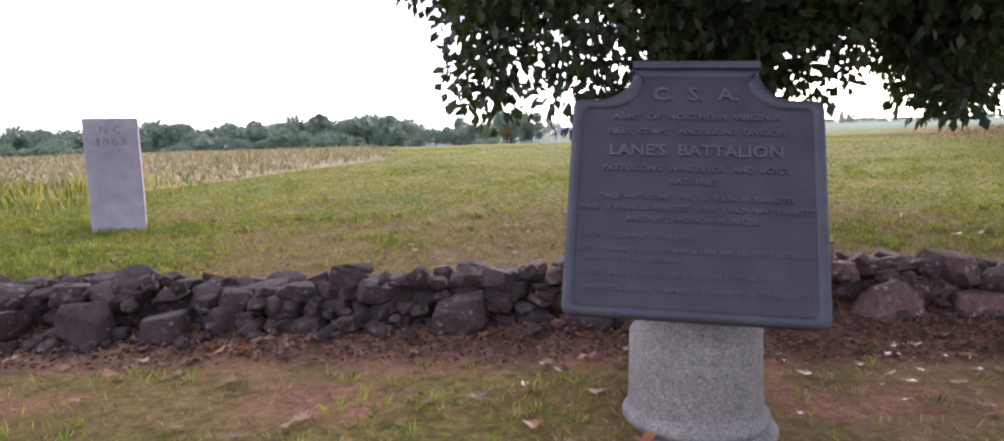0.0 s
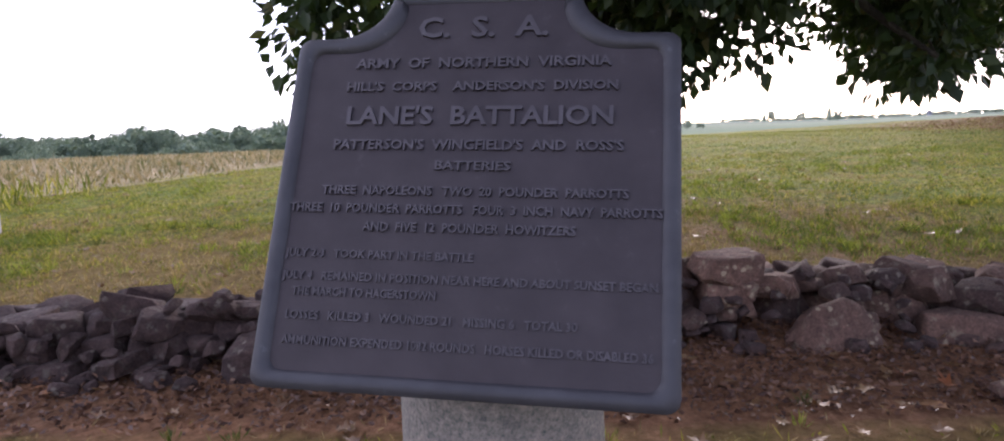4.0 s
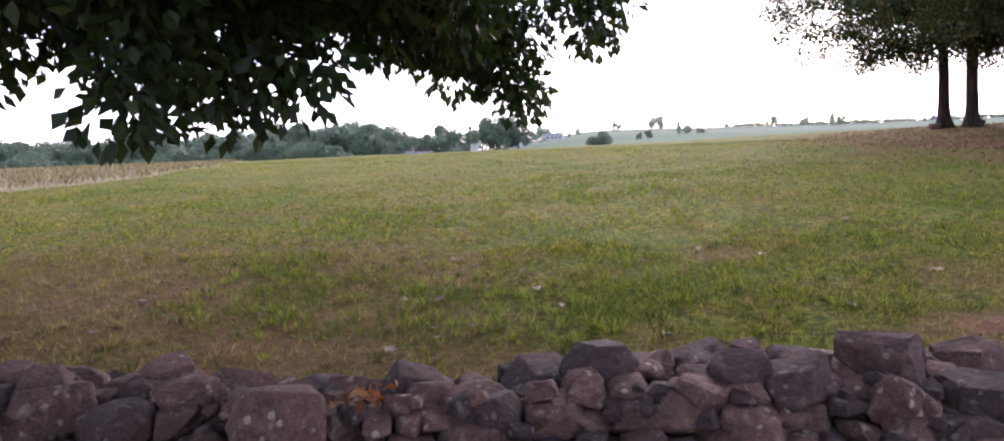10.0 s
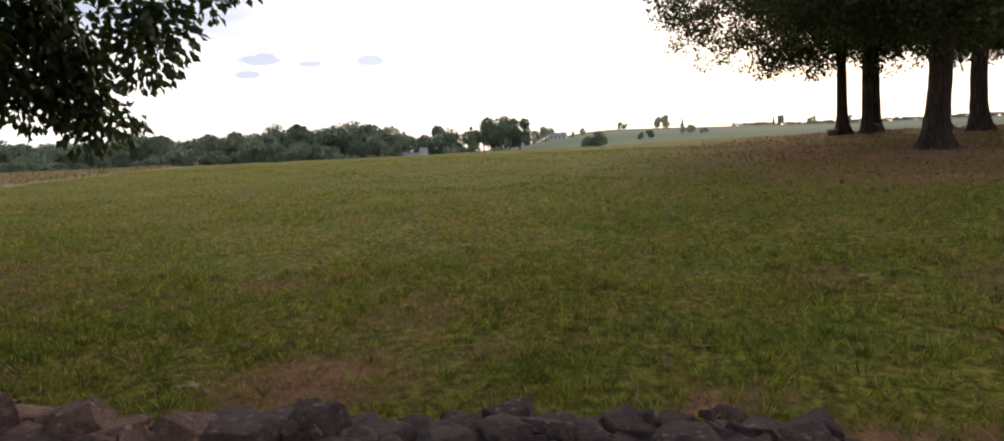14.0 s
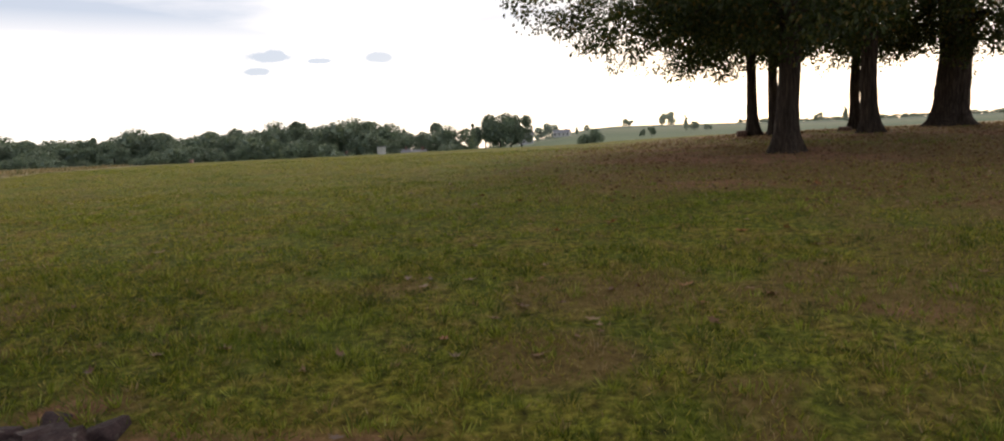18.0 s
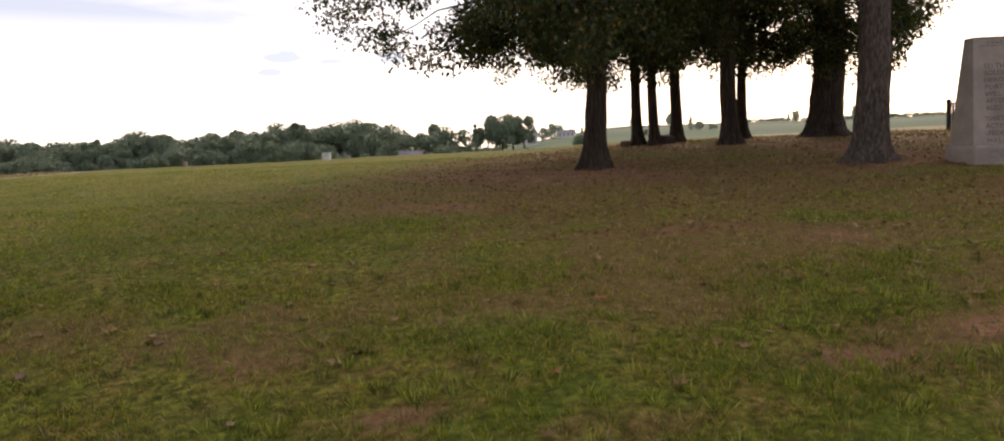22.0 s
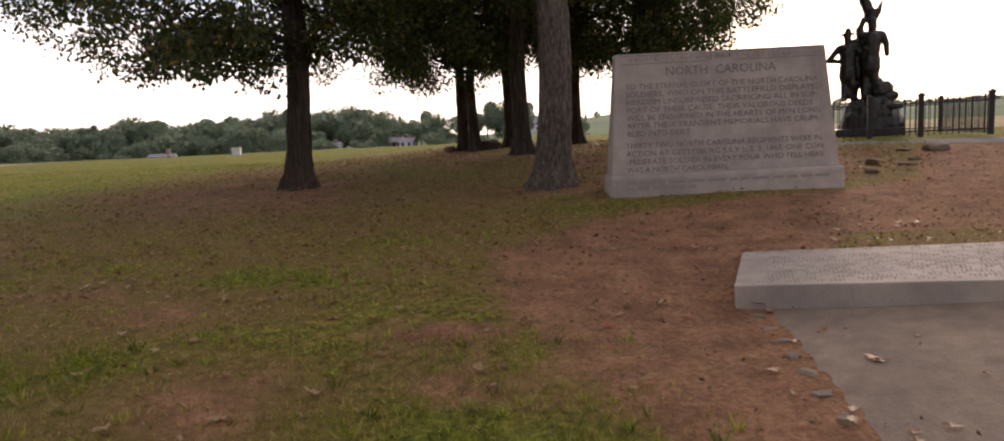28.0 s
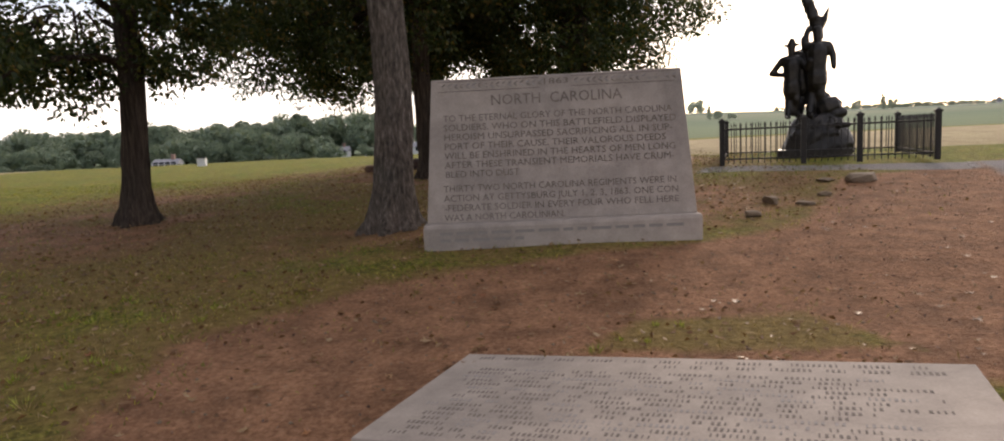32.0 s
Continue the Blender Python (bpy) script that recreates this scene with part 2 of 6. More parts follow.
def bark_mat(name, dark, mid, light, stretch=0.10):
    m, nt, b = base_mat(name, 0.92, 0, 0.2)
    v = coords(nt, False, (1, 1, stretch))
    n = noise_tex(nt, v, 22.0, 8.0, 0.65)
    c = ramp(nt, n, [(0.32, dark), (0.52, mid), (0.72, light)])
    s = ramp(nt, noise_tex(nt, coords(nt), 1.6, 5.0), [(0.3, (0.7, 0.72, 0.7)), (0.7, (1.2, 1.15, 1.1))])
    c = mixc(nt, 1.0, c, s, "MULTIPLY")
    nt.links.new(c, b.inputs["Base Color"])
    bump(nt, b, n, 1.0, 0.05)
    return m


M_bark = bark_mat("shaggy_bark", (0.009, 0.008, 0.006), (0.036, 0.031, 0.025), (0.105, 0.092, 0.073))
M_bark_oak = bark_mat("brown_oak_bark", (0.020, 0.015, 0.012), (0.056, 0.042, 0.034), (0.115, 0.088, 0.070))
M_bark_grey = bark_mat("grey_furrowed_bark", (0.034, 0.027, 0.023), (0.105, 0.086, 0.074), (0.23, 0.195, 0.172), 0.30)


def leaf_mat(name, stops, trans=0.35):
    m, nt, b = base_mat(name, 0.5, 0, 0.35)
    L = nt.links.new
    g = nt.nodes.new("ShaderNodeNewGeometry")
    c = ramp(nt, g.outputs["Random Per Island"], stops)
    L(c, b.inputs["Base Color"])
    tr = nt.nodes.new("ShaderNodeBsdfTranslucent")
    L(mixc(nt, 1.0, c, (1.5, 1.6, 0.9), "MULTIPLY"), tr.inputs[0])
    mx = nt.nodes.new("ShaderNodeMixShader")
    mx.inputs[0].default_value = trans
    L(b.outputs[0], mx.inputs[1])
    L(tr.outputs[0], mx.inputs[2])
    L(mx.outputs[0], nt.nodes["Material Output"].inputs[0])
    return m


M_leaf = leaf_mat("dark_green_leaf", [(0.0, (0.016, 0.029, 0.010)), (0.6, (0.029, 0.049, 0.014)), (0.93, (0.048, 0.068, 0.019)), (1.0, (0.094, 0.079, 0.029))])
M_leaf_oak = leaf_mat("oak_leaf", [(0.0, (0.018, 0.032, 0.010)), (0.62, (0.038, 0.054, 0.015)), (0.88, (0.078, 0.084, 0.022)), (1.0, (0.17, 0.105, 0.030))])
# distance haze is put into the colours of the far leaves
M_leaf_far = leaf_mat("haze_tinted_far_leaf", [(0.0, (0.120, 0.165, 0.130)), (0.6, (0.165, 0.222, 0.155)), (1.0, (0.260, 0.290, 0.185))], 0.1)
M_leaf_haze = leaf_mat("haze_tinted_pale_leaf", [(0.0, (0.340, 0.399, 0.357)), (0.6, (0.416, 0.476, 0.408)), (1.0, (0.527, 0.561, 0.459))], 0.1)
M_grass = leaf_mat("grass_blade", [(0.0, (0.050, 0.064, 0.006)), (0.40, (0.118, 0.138, 0.012)), (0.70, (0.205, 0.208, 0.024)), (0.86, (0.320, 0.262, 0.052)), (1.0, (0.400, 0.310, 0.100))], 0.42)
M_lush = leaf_mat("lush_grass_blade", [(0.0, (0.056, 0.080, 0.007)), (0.6, (0.112, 0.150, 0.014)), (1.0, (0.225, 0.255, 0.034))], 0.3)
# tuft light and shade put into a bright and a dark blade colour
M_tuft = leaf_mat("sunlit_tuft_blade", [(0.0, (0.110, 0.140, 0.016)), (0.6, (0.210, 0.240, 0.030)), (1.0, (0.370, 0.360, 0.090))], 0.3)
M_shade_tuft = leaf_mat("shaded_tuft_blade", [(0.0, (0.034, 0.050, 0.006)), (0.6, (0.060, 0.082, 0.010)), (1.0, (0.105, 0.120, 0.020))], 0.3)
M_drygrass = leaf_mat("dry_grass_blade", [(0.0, (0.150, 0.108, 0.046)), (0.5, (0.262, 0.182, 0.086)), (1.0, (0.390, 0.275, 0.160))], 0.3)
M_stalk = leaf_mat("dry_weed_stalk", [(0.0, (0.100, 0.114, 0.042)), (0.5, (0.260, 0.199, 0.116)), (1.0, (0.360, 0.275, 0.179))], 0.2)
M_litter = leaf_mat("fallen_leaf", [(0.0, (0.105, 0.048, 0.020)), (0.5, (0.190, 0.100, 0.044)), (0.8, (0.250, 0.150, 0.076)), (1.0, (0.31, 0.21, 0.12))], 0.15)
M_mulch = leaf_mat("dark_leaf_mould", [(0.0, (0.056, 0.025, 0.017)), (0.6, (0.108, 0.051, 0.034)), (1.0, (0.205, 0.110, 0.070))], 0.1)
M_litter_red = leaf_mat("orange_fallen_leaf", [(0.0, (0.216, 0.068, 0.025)), (0.6, (0.302, 0.120, 0.047)), (1.0, (0.346, 0.200, 0.102))], 0.2)


def ground_mat():
    m, nt, b = base_mat("grassy_ground", 0.95, 0, 0.15)
    L = nt.links.new
    v = coords(nt, True)
    fine = noise_tex(nt, v, 14.0, 8.0, 0.7)
    big = noise_tex(nt, v, 0.55, 5.0, 0.6)
    mid = noise_tex(nt, v, 2.6, 6.0, 0.6)
    g1 = ramp(nt, fine, [(0.33, (0.020, 0.023, 0.004)), (0.5, (0.112, 0.122, 0.016)), (0.66, (0.310, 0.306, 0.037))])
    g2 = ramp(nt, fine, [(0.33, (0.042, 0.031, 0.006)), (0.5, (0.172, 0.140, 0.024)), (0.68, (0.405, 0.335, 0.070))])
    f = ramp(nt, mid, [(0.43, (0, 0, 0)), (0.60, (1, 1, 1))])
    grass = mixc(nt, f, g1, g2)
    lush = ramp(nt, fine, [(0.28, (0.028, 0.038, 0.004)), (0.5, (0.104, 0.130, 0.016)), (0.74, (0.250, 0.280, 0.041))])
    lf = ramp(nt, noise_tex(nt, v, 0.85, 6.0, 0.62), [(0.50, (0, 0, 0)), (0.62, (0.9, 0.9, 0.9))])
    grass = mixc(nt, lf, grass, lush)
    grass = mixc(nt, 1.0, grass, ramp(nt, big, [(0.3, (0.82, 0.86, 0.8)), (0.7, (1.15, 1.12, 1.05))]), "MULTIPLY")
    at = nt.nodes.new("ShaderNodeVertexColor")
    at.layer_name = "cover"
    sp = nt.nodes.new("ShaderNodeSeparateColor")
    L(at.outputs[0], sp.inputs[0])

    def edge(chan, lo=0.35, hi=0.65, amt=0.5):
        # the cover's edge broken up by noise
        a = nd(nt, "ShaderNodeMath", op="MULTIPLY_ADD")
        L(mid, a.inputs[0])
        a.inputs[1].default_value = amt
        L(chan, a.inputs[2])
        a2 = nd(nt, "ShaderNodeMath", op="MULTIPLY_ADD")
        L(fine, a2.inputs[0])
        a2.inputs[1].default_value = amt * 0.6
        L(a.outputs[0], a2.inputs[2])
        return ramp(nt, a2.outputs[0], [(min(0.99, lo + amt * 0.8), (0, 0, 0)), (min(1.0, hi + amt * 0.8), (1, 1, 1))])

    dry = ramp(nt, fine, [(0.28, (0.070, 0.046, 0.014)), (0.5, (0.172, 0.116, 0.036)), (0.74, (0.285, 0.205, 0.075))])
    dirt = ramp(nt, noise_tex(nt, v, 22.0, 8.0, 0.75), [(0.3, (0.118, 0.056, 0.030)), (0.5, (0.245, 0.127, 0.071)), (0.72, (0.375, 0.212, 0.130))])
    dirt = mixc(nt, 1.0, dirt, ramp(nt, mid, [(0.32, (0.66, 0.64, 0.62)), (0.68, (1.28, 1.25, 1.22))]), "MULTIPLY")
    straw = ramp(nt, noise_tex(nt, coords(nt, True, (1, 0.6, 1)), 1.4, 8.0, 0.7), [(0.3, (0.20, 0.155, 0.085)), (0.5, (0.33, 0.265, 0.15)), (0.75, (0.42, 0.35, 0.20))])
    c = mixc(nt, edge(sp.outputs[0], 0.0, 0.45), grass, dry)
    c = mixc(nt, edge(sp.outputs[1], 0.05, 0.4), c, dirt)
    c = mixc(nt, edge(sp.outputs[2], 0.1, 0.3), c, straw)
    stones = ramp(nt, noise_tex(nt, v, 30.0, 8.0, 0.8), [(0.3, (0.13, 0.115, 0.11)), (0.5, (0.23, 0.21, 0.20)), (0.72, (0.35, 0.325, 0.31))])
    c = mixc(nt, edge(at.outputs["Alpha"], 0.1, 0.4), c, stones)
    # strips of distant fields, with distance haze put into the farther colours
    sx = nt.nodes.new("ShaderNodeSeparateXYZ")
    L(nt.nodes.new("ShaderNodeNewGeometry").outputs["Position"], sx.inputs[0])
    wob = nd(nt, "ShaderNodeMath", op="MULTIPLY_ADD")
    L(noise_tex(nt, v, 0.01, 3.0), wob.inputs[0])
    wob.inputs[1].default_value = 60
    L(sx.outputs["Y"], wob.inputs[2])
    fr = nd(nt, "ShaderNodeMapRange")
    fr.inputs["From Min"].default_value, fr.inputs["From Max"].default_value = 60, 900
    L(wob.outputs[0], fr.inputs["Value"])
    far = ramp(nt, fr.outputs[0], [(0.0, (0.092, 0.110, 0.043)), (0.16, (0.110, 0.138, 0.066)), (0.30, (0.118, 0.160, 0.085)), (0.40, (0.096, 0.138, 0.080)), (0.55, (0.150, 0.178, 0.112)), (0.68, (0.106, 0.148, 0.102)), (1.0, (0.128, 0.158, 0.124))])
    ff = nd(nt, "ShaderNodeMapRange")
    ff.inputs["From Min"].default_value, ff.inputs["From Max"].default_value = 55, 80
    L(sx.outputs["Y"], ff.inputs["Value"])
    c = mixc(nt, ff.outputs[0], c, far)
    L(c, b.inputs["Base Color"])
    hsum = nd(nt, "ShaderNodeMath", op="MULTIPLY_ADD")
    L(mid, hsum.inputs[0])
    hsum.inputs[1].default_value = 1.6
    L(fine, hsum.inputs[2])
    bump(nt, b, hsum.outputs[0], 0.9, 0.06)
    return m


M_ground = ground_mat()
M_pave = stone_mat("pale_gravel_pavement", (0.141, 0.105, 0.075), (0.204, 0.154, 0.114), (0.268, 0.209, 0.153), 70, 1.6, 0.95, None, 0, 0.8, 0.012, True)


def plain(name, col, rough=0.7, var=0.15):
    m, nt, b = base_mat(name, rough)
    n = noise_tex(nt, coords(nt), 3.0)
    lo, hi = tuple(x * (1 - var) for x in col), tuple(min(1, x * (1 + var)) for x in col)
    nt.links.new(ramp(nt, n, [(0.3, lo), (0.7, hi)]), b.inputs["Base Color"])
    return m


M_white = plain("white_painted_boards", (0.62, 0.62, 0.62))
M_roof = plain("grey_shingles", (0.22, 0.22, 0.24))
M_brick = plain("far_red_brick", (0.30, 0.19, 0.16))
M_dark = plain("dark_window_glass", (0.03, 0.035, 0.04), 0.2)


# ---------------------------------------------------------------- helpers for meshes
def part(name, data, material, parent=None, label=""):
    if isinstance(data, bmesh.types.BMesh):
        me = bpy.data.meshes.new(name)
        data.to_mesh(me)
        data.free()
    else:
        me = data
    if material is not None and not me.materials:
        me.materials.append(material)
    ob = new(name, me)
    if parent is not None:
        ob.parent = parent
    return tagged(ob, label) if label else ob


def fast_mesh(name, V, F):
    me = bpy.data.meshes.new(name)
    V, F = np.ascontiguousarray(V, np.float32), np.ascontiguousarray(F, np.int32)
    n, k = F.shape
    me.vertices.add(len(V))
    me.vertices.foreach_set("co", V.ravel())
    me.loops.add(n * k)
    me.loops.foreach_set("vertex_index", F.ravel())
    me.polygons.add(n)
    me.polygons.foreach_set("loop_start", np.arange(0, n * k, k, dtype=np.int32))
    me.update(calc_edges=True)
    return me


def smooth(me):
    me.polygons.foreach_set("use_smooth", np.ones(len(me.polygons), bool))
    return me


def unit(a):
    return a / np.maximum(np.linalg.norm(a, axis=-1, keepdims=True), 1e-9)


def leaf_mesh(name, P, D, length, width, rng, fold=0.25):
    """Folded pointed leaves: from P along D."""
    n = len(P)
    D = unit(D)
    S = unit(np.cross(D, rng.normal(size=(n, 3))))
    U = np.cross(S, D)
    length = np.broadcast_to(length, (n,))[:, None]
    width = np.broadcast_to(width, (n,))[:, None]
    mid = P + D * length * 0.48
    V = np.stack([P, mid + S * width * 0.5 + U * width * fold, P + D * length, mid - S * width * 0.5 + U * width * fold], 1).reshape(-1, 3)
    i = np.arange(n)[:, None] * 4
    F = np.concatenate([i + [0, 1, 2], i + [0, 2, 3]], 0)
    return fast_mesh(name, V, F)


def lobed_leaf_mesh(name, P, size, rng):
    """Curled oak leaves lying flat: seven lobes round a midrib."""
    n = len(P)
    a = np.linspace(0, 2 * np.pi, 14, endpoint=False)
    r = np.where(np.arange(14) % 2 == 0, 0.52, 0.27)[None] * (0.8 + 0.4 * rng.random((n, 14)))
    u, v = r * np.cos(a) * 1.25, r * np.sin(a) * 0.8
    w = rng.uniform(-0.5, 0.9, (n, 1)) * v * v * 2 + rng.uniform(-0.4, 0.6, (n, 1)) * u * u + 0.05 * rng.normal(size=(n, 14)) + rng.normal(size=(n, 1)) * 0.25 * u
    t = rng.uniform(0, 2 * np.pi, (n, 1))
    s_ = np.broadcast_to(size, (n,))[:, None]
    ring = np.stack([(u * np.cos(t) - v * np.sin(t)) * s_, (u * np.sin(t) + v * np.cos(t)) * s_, np.abs(w) * s_], -1) + P[:, None]
    V = np.concatenate([P[:, None], ring], 1).reshape(-1, 3)
    k = np.arange(14)
    tri = np.stack([np.zeros(14, int), 1 + k, 1 + (k + 1) % 14], 1)
    F = (tri[None] + np.arange(n)[:, None, None] * 15).reshape(-1, 3)
    return fast_mesh(name, V, F)


def box_bm(sx, sy, sz, bev=0.01, base=True, seg=2):
    bm = bmesh.new()
    bmesh.ops.create_cube(bm, size=1)
    for v in bm.verts:
        v.co = Vector((v.co.x * sx, v.co.y * sy, (v.co.z + (0.5 if base else 0)) * sz))
    if bev:
        bmesh.ops.bevel(bm, geom=bm.edges[:], offset=bev, segments=seg, affect="EDGES", profile=0.6)
    return bm


def tube_arrays(path, radii, seg=10, ridge=0.0, rng=None, lobes=0):
    path = np.asarray(path, float)
    radii = np.asarray(radii, float)
    n = len(path)
    T = unit(np.gradient(path, axis=0))
    ref = np.array([0.0, 1.0, 0.0]) if abs(T[0][1]) < 0.9 else np.array([1.0, 0.0, 0.0])
    A = unit(np.cross(T, ref))
    B = np.cross(T, A)
    a = np.linspace(0, 2 * np.pi, seg, endpoint=False)
    r = radii[:, None] * np.ones((1, seg))
    if ridge:
        w = rng.normal(size=(n, seg)) * 0.4 + rng.normal(size=(1, seg))
        r = r * (1 + ridge * w)
    V = path[:, None] + r[..., None] * (np.cos(a)[None, :, None] * A[:, None] + np.sin(a)[None, :, None] * B[:, None])
    V = V.reshape(-1, 3)
    F = []
    for k in range(n - 1):
        for j in range(seg):
            F.append((k * seg + j, k * seg + (j + 1) % seg, (k + 1) * seg + (j + 1) % seg, (k + 1) * seg + j))
    return V, np.array(F)


def tube(name, path, radii, seg=10, ridge=0.0, rng=None):
    return smooth(fast_mesh(name, *tube_arrays(path, radii, seg, ridge, rng)))


def text_mesh(body, width=None, size=0.1, depth=0.004, align="CENTER", space=1.0, bold=0.0):
    """Lettering in the x-y plane, scaled to a width if one is given."""
    cu = bpy.data.curves.new("lettering", "FONT")
    cu.body, cu.size, cu.extrude, cu.resolution_u = body, size, depth, 2
    cu.align_x, cu.space_character, cu.offset = align, space, bold * size
    ob = new("lettering_tmp", cu)
    bpy.context.view_layer.update()
    me = bpy.data.meshes.new_from_object(ob)
    bpy.data.objects.remove(ob)
    bpy.data.curves.remove(cu)
    n = len(me.vertices)
    co = np.empty(n * 3, np.float32)
    me.vertices.foreach_get("co", co)
    co = co.reshape(-1, 3)
    if width:
        w = co[:, 0].max() - co[:, 0].min()
        co[:, 0] *= width / w
    me.vertices.foreach_set("co", co.ravel())
    me.update()
    return me


# ---------------------------------------------------------------- the lie of the land
def ss(a, b, x):
    t = np.clip((np.asarray(x, float) - a) / (b - a), 0, 1)
    return t * t * (3 - 2 * t)


def height(x, y):
    x, y = np.asarray(x, float), np.asarray(y, float)
    u = np.maximum((y - 2.0) / 13.0, 0)
    rise = 1.55 * (1 - np.exp(-(u**1.25))) * (0.45 + 0.55 * ss(3.9, 5.6, y))
    left = 0.025 * (5 - np.clip(x, -12, 5)) * (1 - 0.5 * ss(5, 8, y)) * (1 - ss(12, 35, y))
    pad = 0.05 * ss(21.5, 24.5, x) * (1 - ss(8.0, 11.5, y)) + 0.052 * np.clip(x - 24.6, 0, 6) * (1 - ss(9.0, 12.5, y)) + 0.095 * ss(11.5, 13.5, y) * (1 - ss(14.5, 18, y)) * ss(22, 24.5, x)
    grove = 0.17 * ss(13, 22, y) * ss(15, 22, x)
    bumps = 0.012 * np.sin(1.7 * x + 0.6 * y) + 0.010 * np.sin(0.9 * y - 2.1 * x + 1.0) + 0.02 * np.sin(0.31 * x + 0.23 * y)
    worn = -0.10 * np.exp(-((x - 24.7) / 1.2) ** 2 - ((y - 8.9) / 1.0) ** 2)
    near = 0.18 + rise + left + pad + grove + bumps + worn
    d = np.maximum(y, np.abs(x) * 0.55)
    dip = -3.2 * ss(52, 130, d)
    side = ss(-0.05, 0.16, x / np.maximum(np.abs(y), 1.0))
    hill = 21.5 * ss(75, 820, d) * (0.25 + 0.75 * side) * (1 - 0.26 * ss(0.12, 0.55, x / np.maximum(np.abs(y), 1.0)))
    return near + dip + hill


def blob(x, y, cx, cy, rx, ry, rot=0.0):
    c, s = math.cos(radians(rot)), math.sin(radians(rot))
    u, v = (x - cx) * c + (y - cy) * s, -(x - cx) * s + (y - cy) * c
    return np.exp(-((u / rx) ** 2 + (v / ry) ** 2))


def poly_in(x, y, pts, soft=0.3):
    """About 1 inside a convex outline (counter-clockwise), about 0 outside."""
    d = np.full(np.shape(x), 1e9)
    for (ax, ay), (bx, by) in zip(pts, pts[1:] + pts[:1]):
        ln = math.hypot(bx - ax, by - ay)
        d = np.minimum(d, ((bx - ax) * (y - ay) - (by - ay) * (x - ax)) / ln)
    return ss(-soft, soft, d)


def mottle(x, y, size, seed):
    """Smooth random field, about 0 to 1, with patches of the given size."""
    out, amp, tot = 0.0, 1.0, 0.0
    for k in range(3):
        u, v = np.asarray(x, float) / size + 17.3 * seed, np.asarray(y, float) / size + 5.7 * seed
        i, j = np.floor(u), np.floor(v)
        a, b = u - i, v - j
        a, b = a * a * (3 - 2 * a), b * b * (3 - 2 * b)
        h = lambda p, q: np.modf(np.abs(np.sin(p * 127.1 + q * 311.7 + seed * 74.7) * 43758.5453))[0]
        out = out + amp * ((h(i, j) * (1 - a) + h(i + 1, j) * a) * (1 - b) + (h(i, j + 1) * (1 - a) + h(i + 1, j + 1) * a) * b)
        tot, amp, size = tot + amp, amp * 0.55, size * 0.47
    return out / tot


def lushness(x, y):
    """Where the taller, brighter grass grows."""
    g = ss(0.52, 0.66, mottle(x, y, 1.7, 3))
    for cx, cy, rx, ry, k in ((16.5, 6.75, 1.2, 0.35, 1.0), (16.8, 5.7, 1.3, 0.25, 1.0), (19.3, 7.5, 0.8, 0.4, 1.0), (19.5, 6.15, 0.35, 0.2, 0.8), (22.1, 6.4, 1.2, 0.6, 0.25), (23.6, 6.9, 0.5, 0.4, 0.5), (12.1, 8.7, 1.0, 0.6, 0.9),
                              (11.0, 6.4, 0.9, 0.4, 0.9), (10.9, 5.2, 0.7, 0.3, 0.9), (9.2, 5.9, 0.4, 0.3, 0.8), (6.2, 7.0, 0.9, 0.5, 0.9), (22.3, 10.2, 0.6, 0.4, 0.9), (22.4, 8.5, 0.5, 0.4, 0.4), (21.1, 11.8, 0.7, 0.5, 0.7), (27.2, 11.0, 0.9, 0.5, 0.3)):
        g = np.maximum(g, k * blob(x, y, cx, cy, rx, ry))
    return g


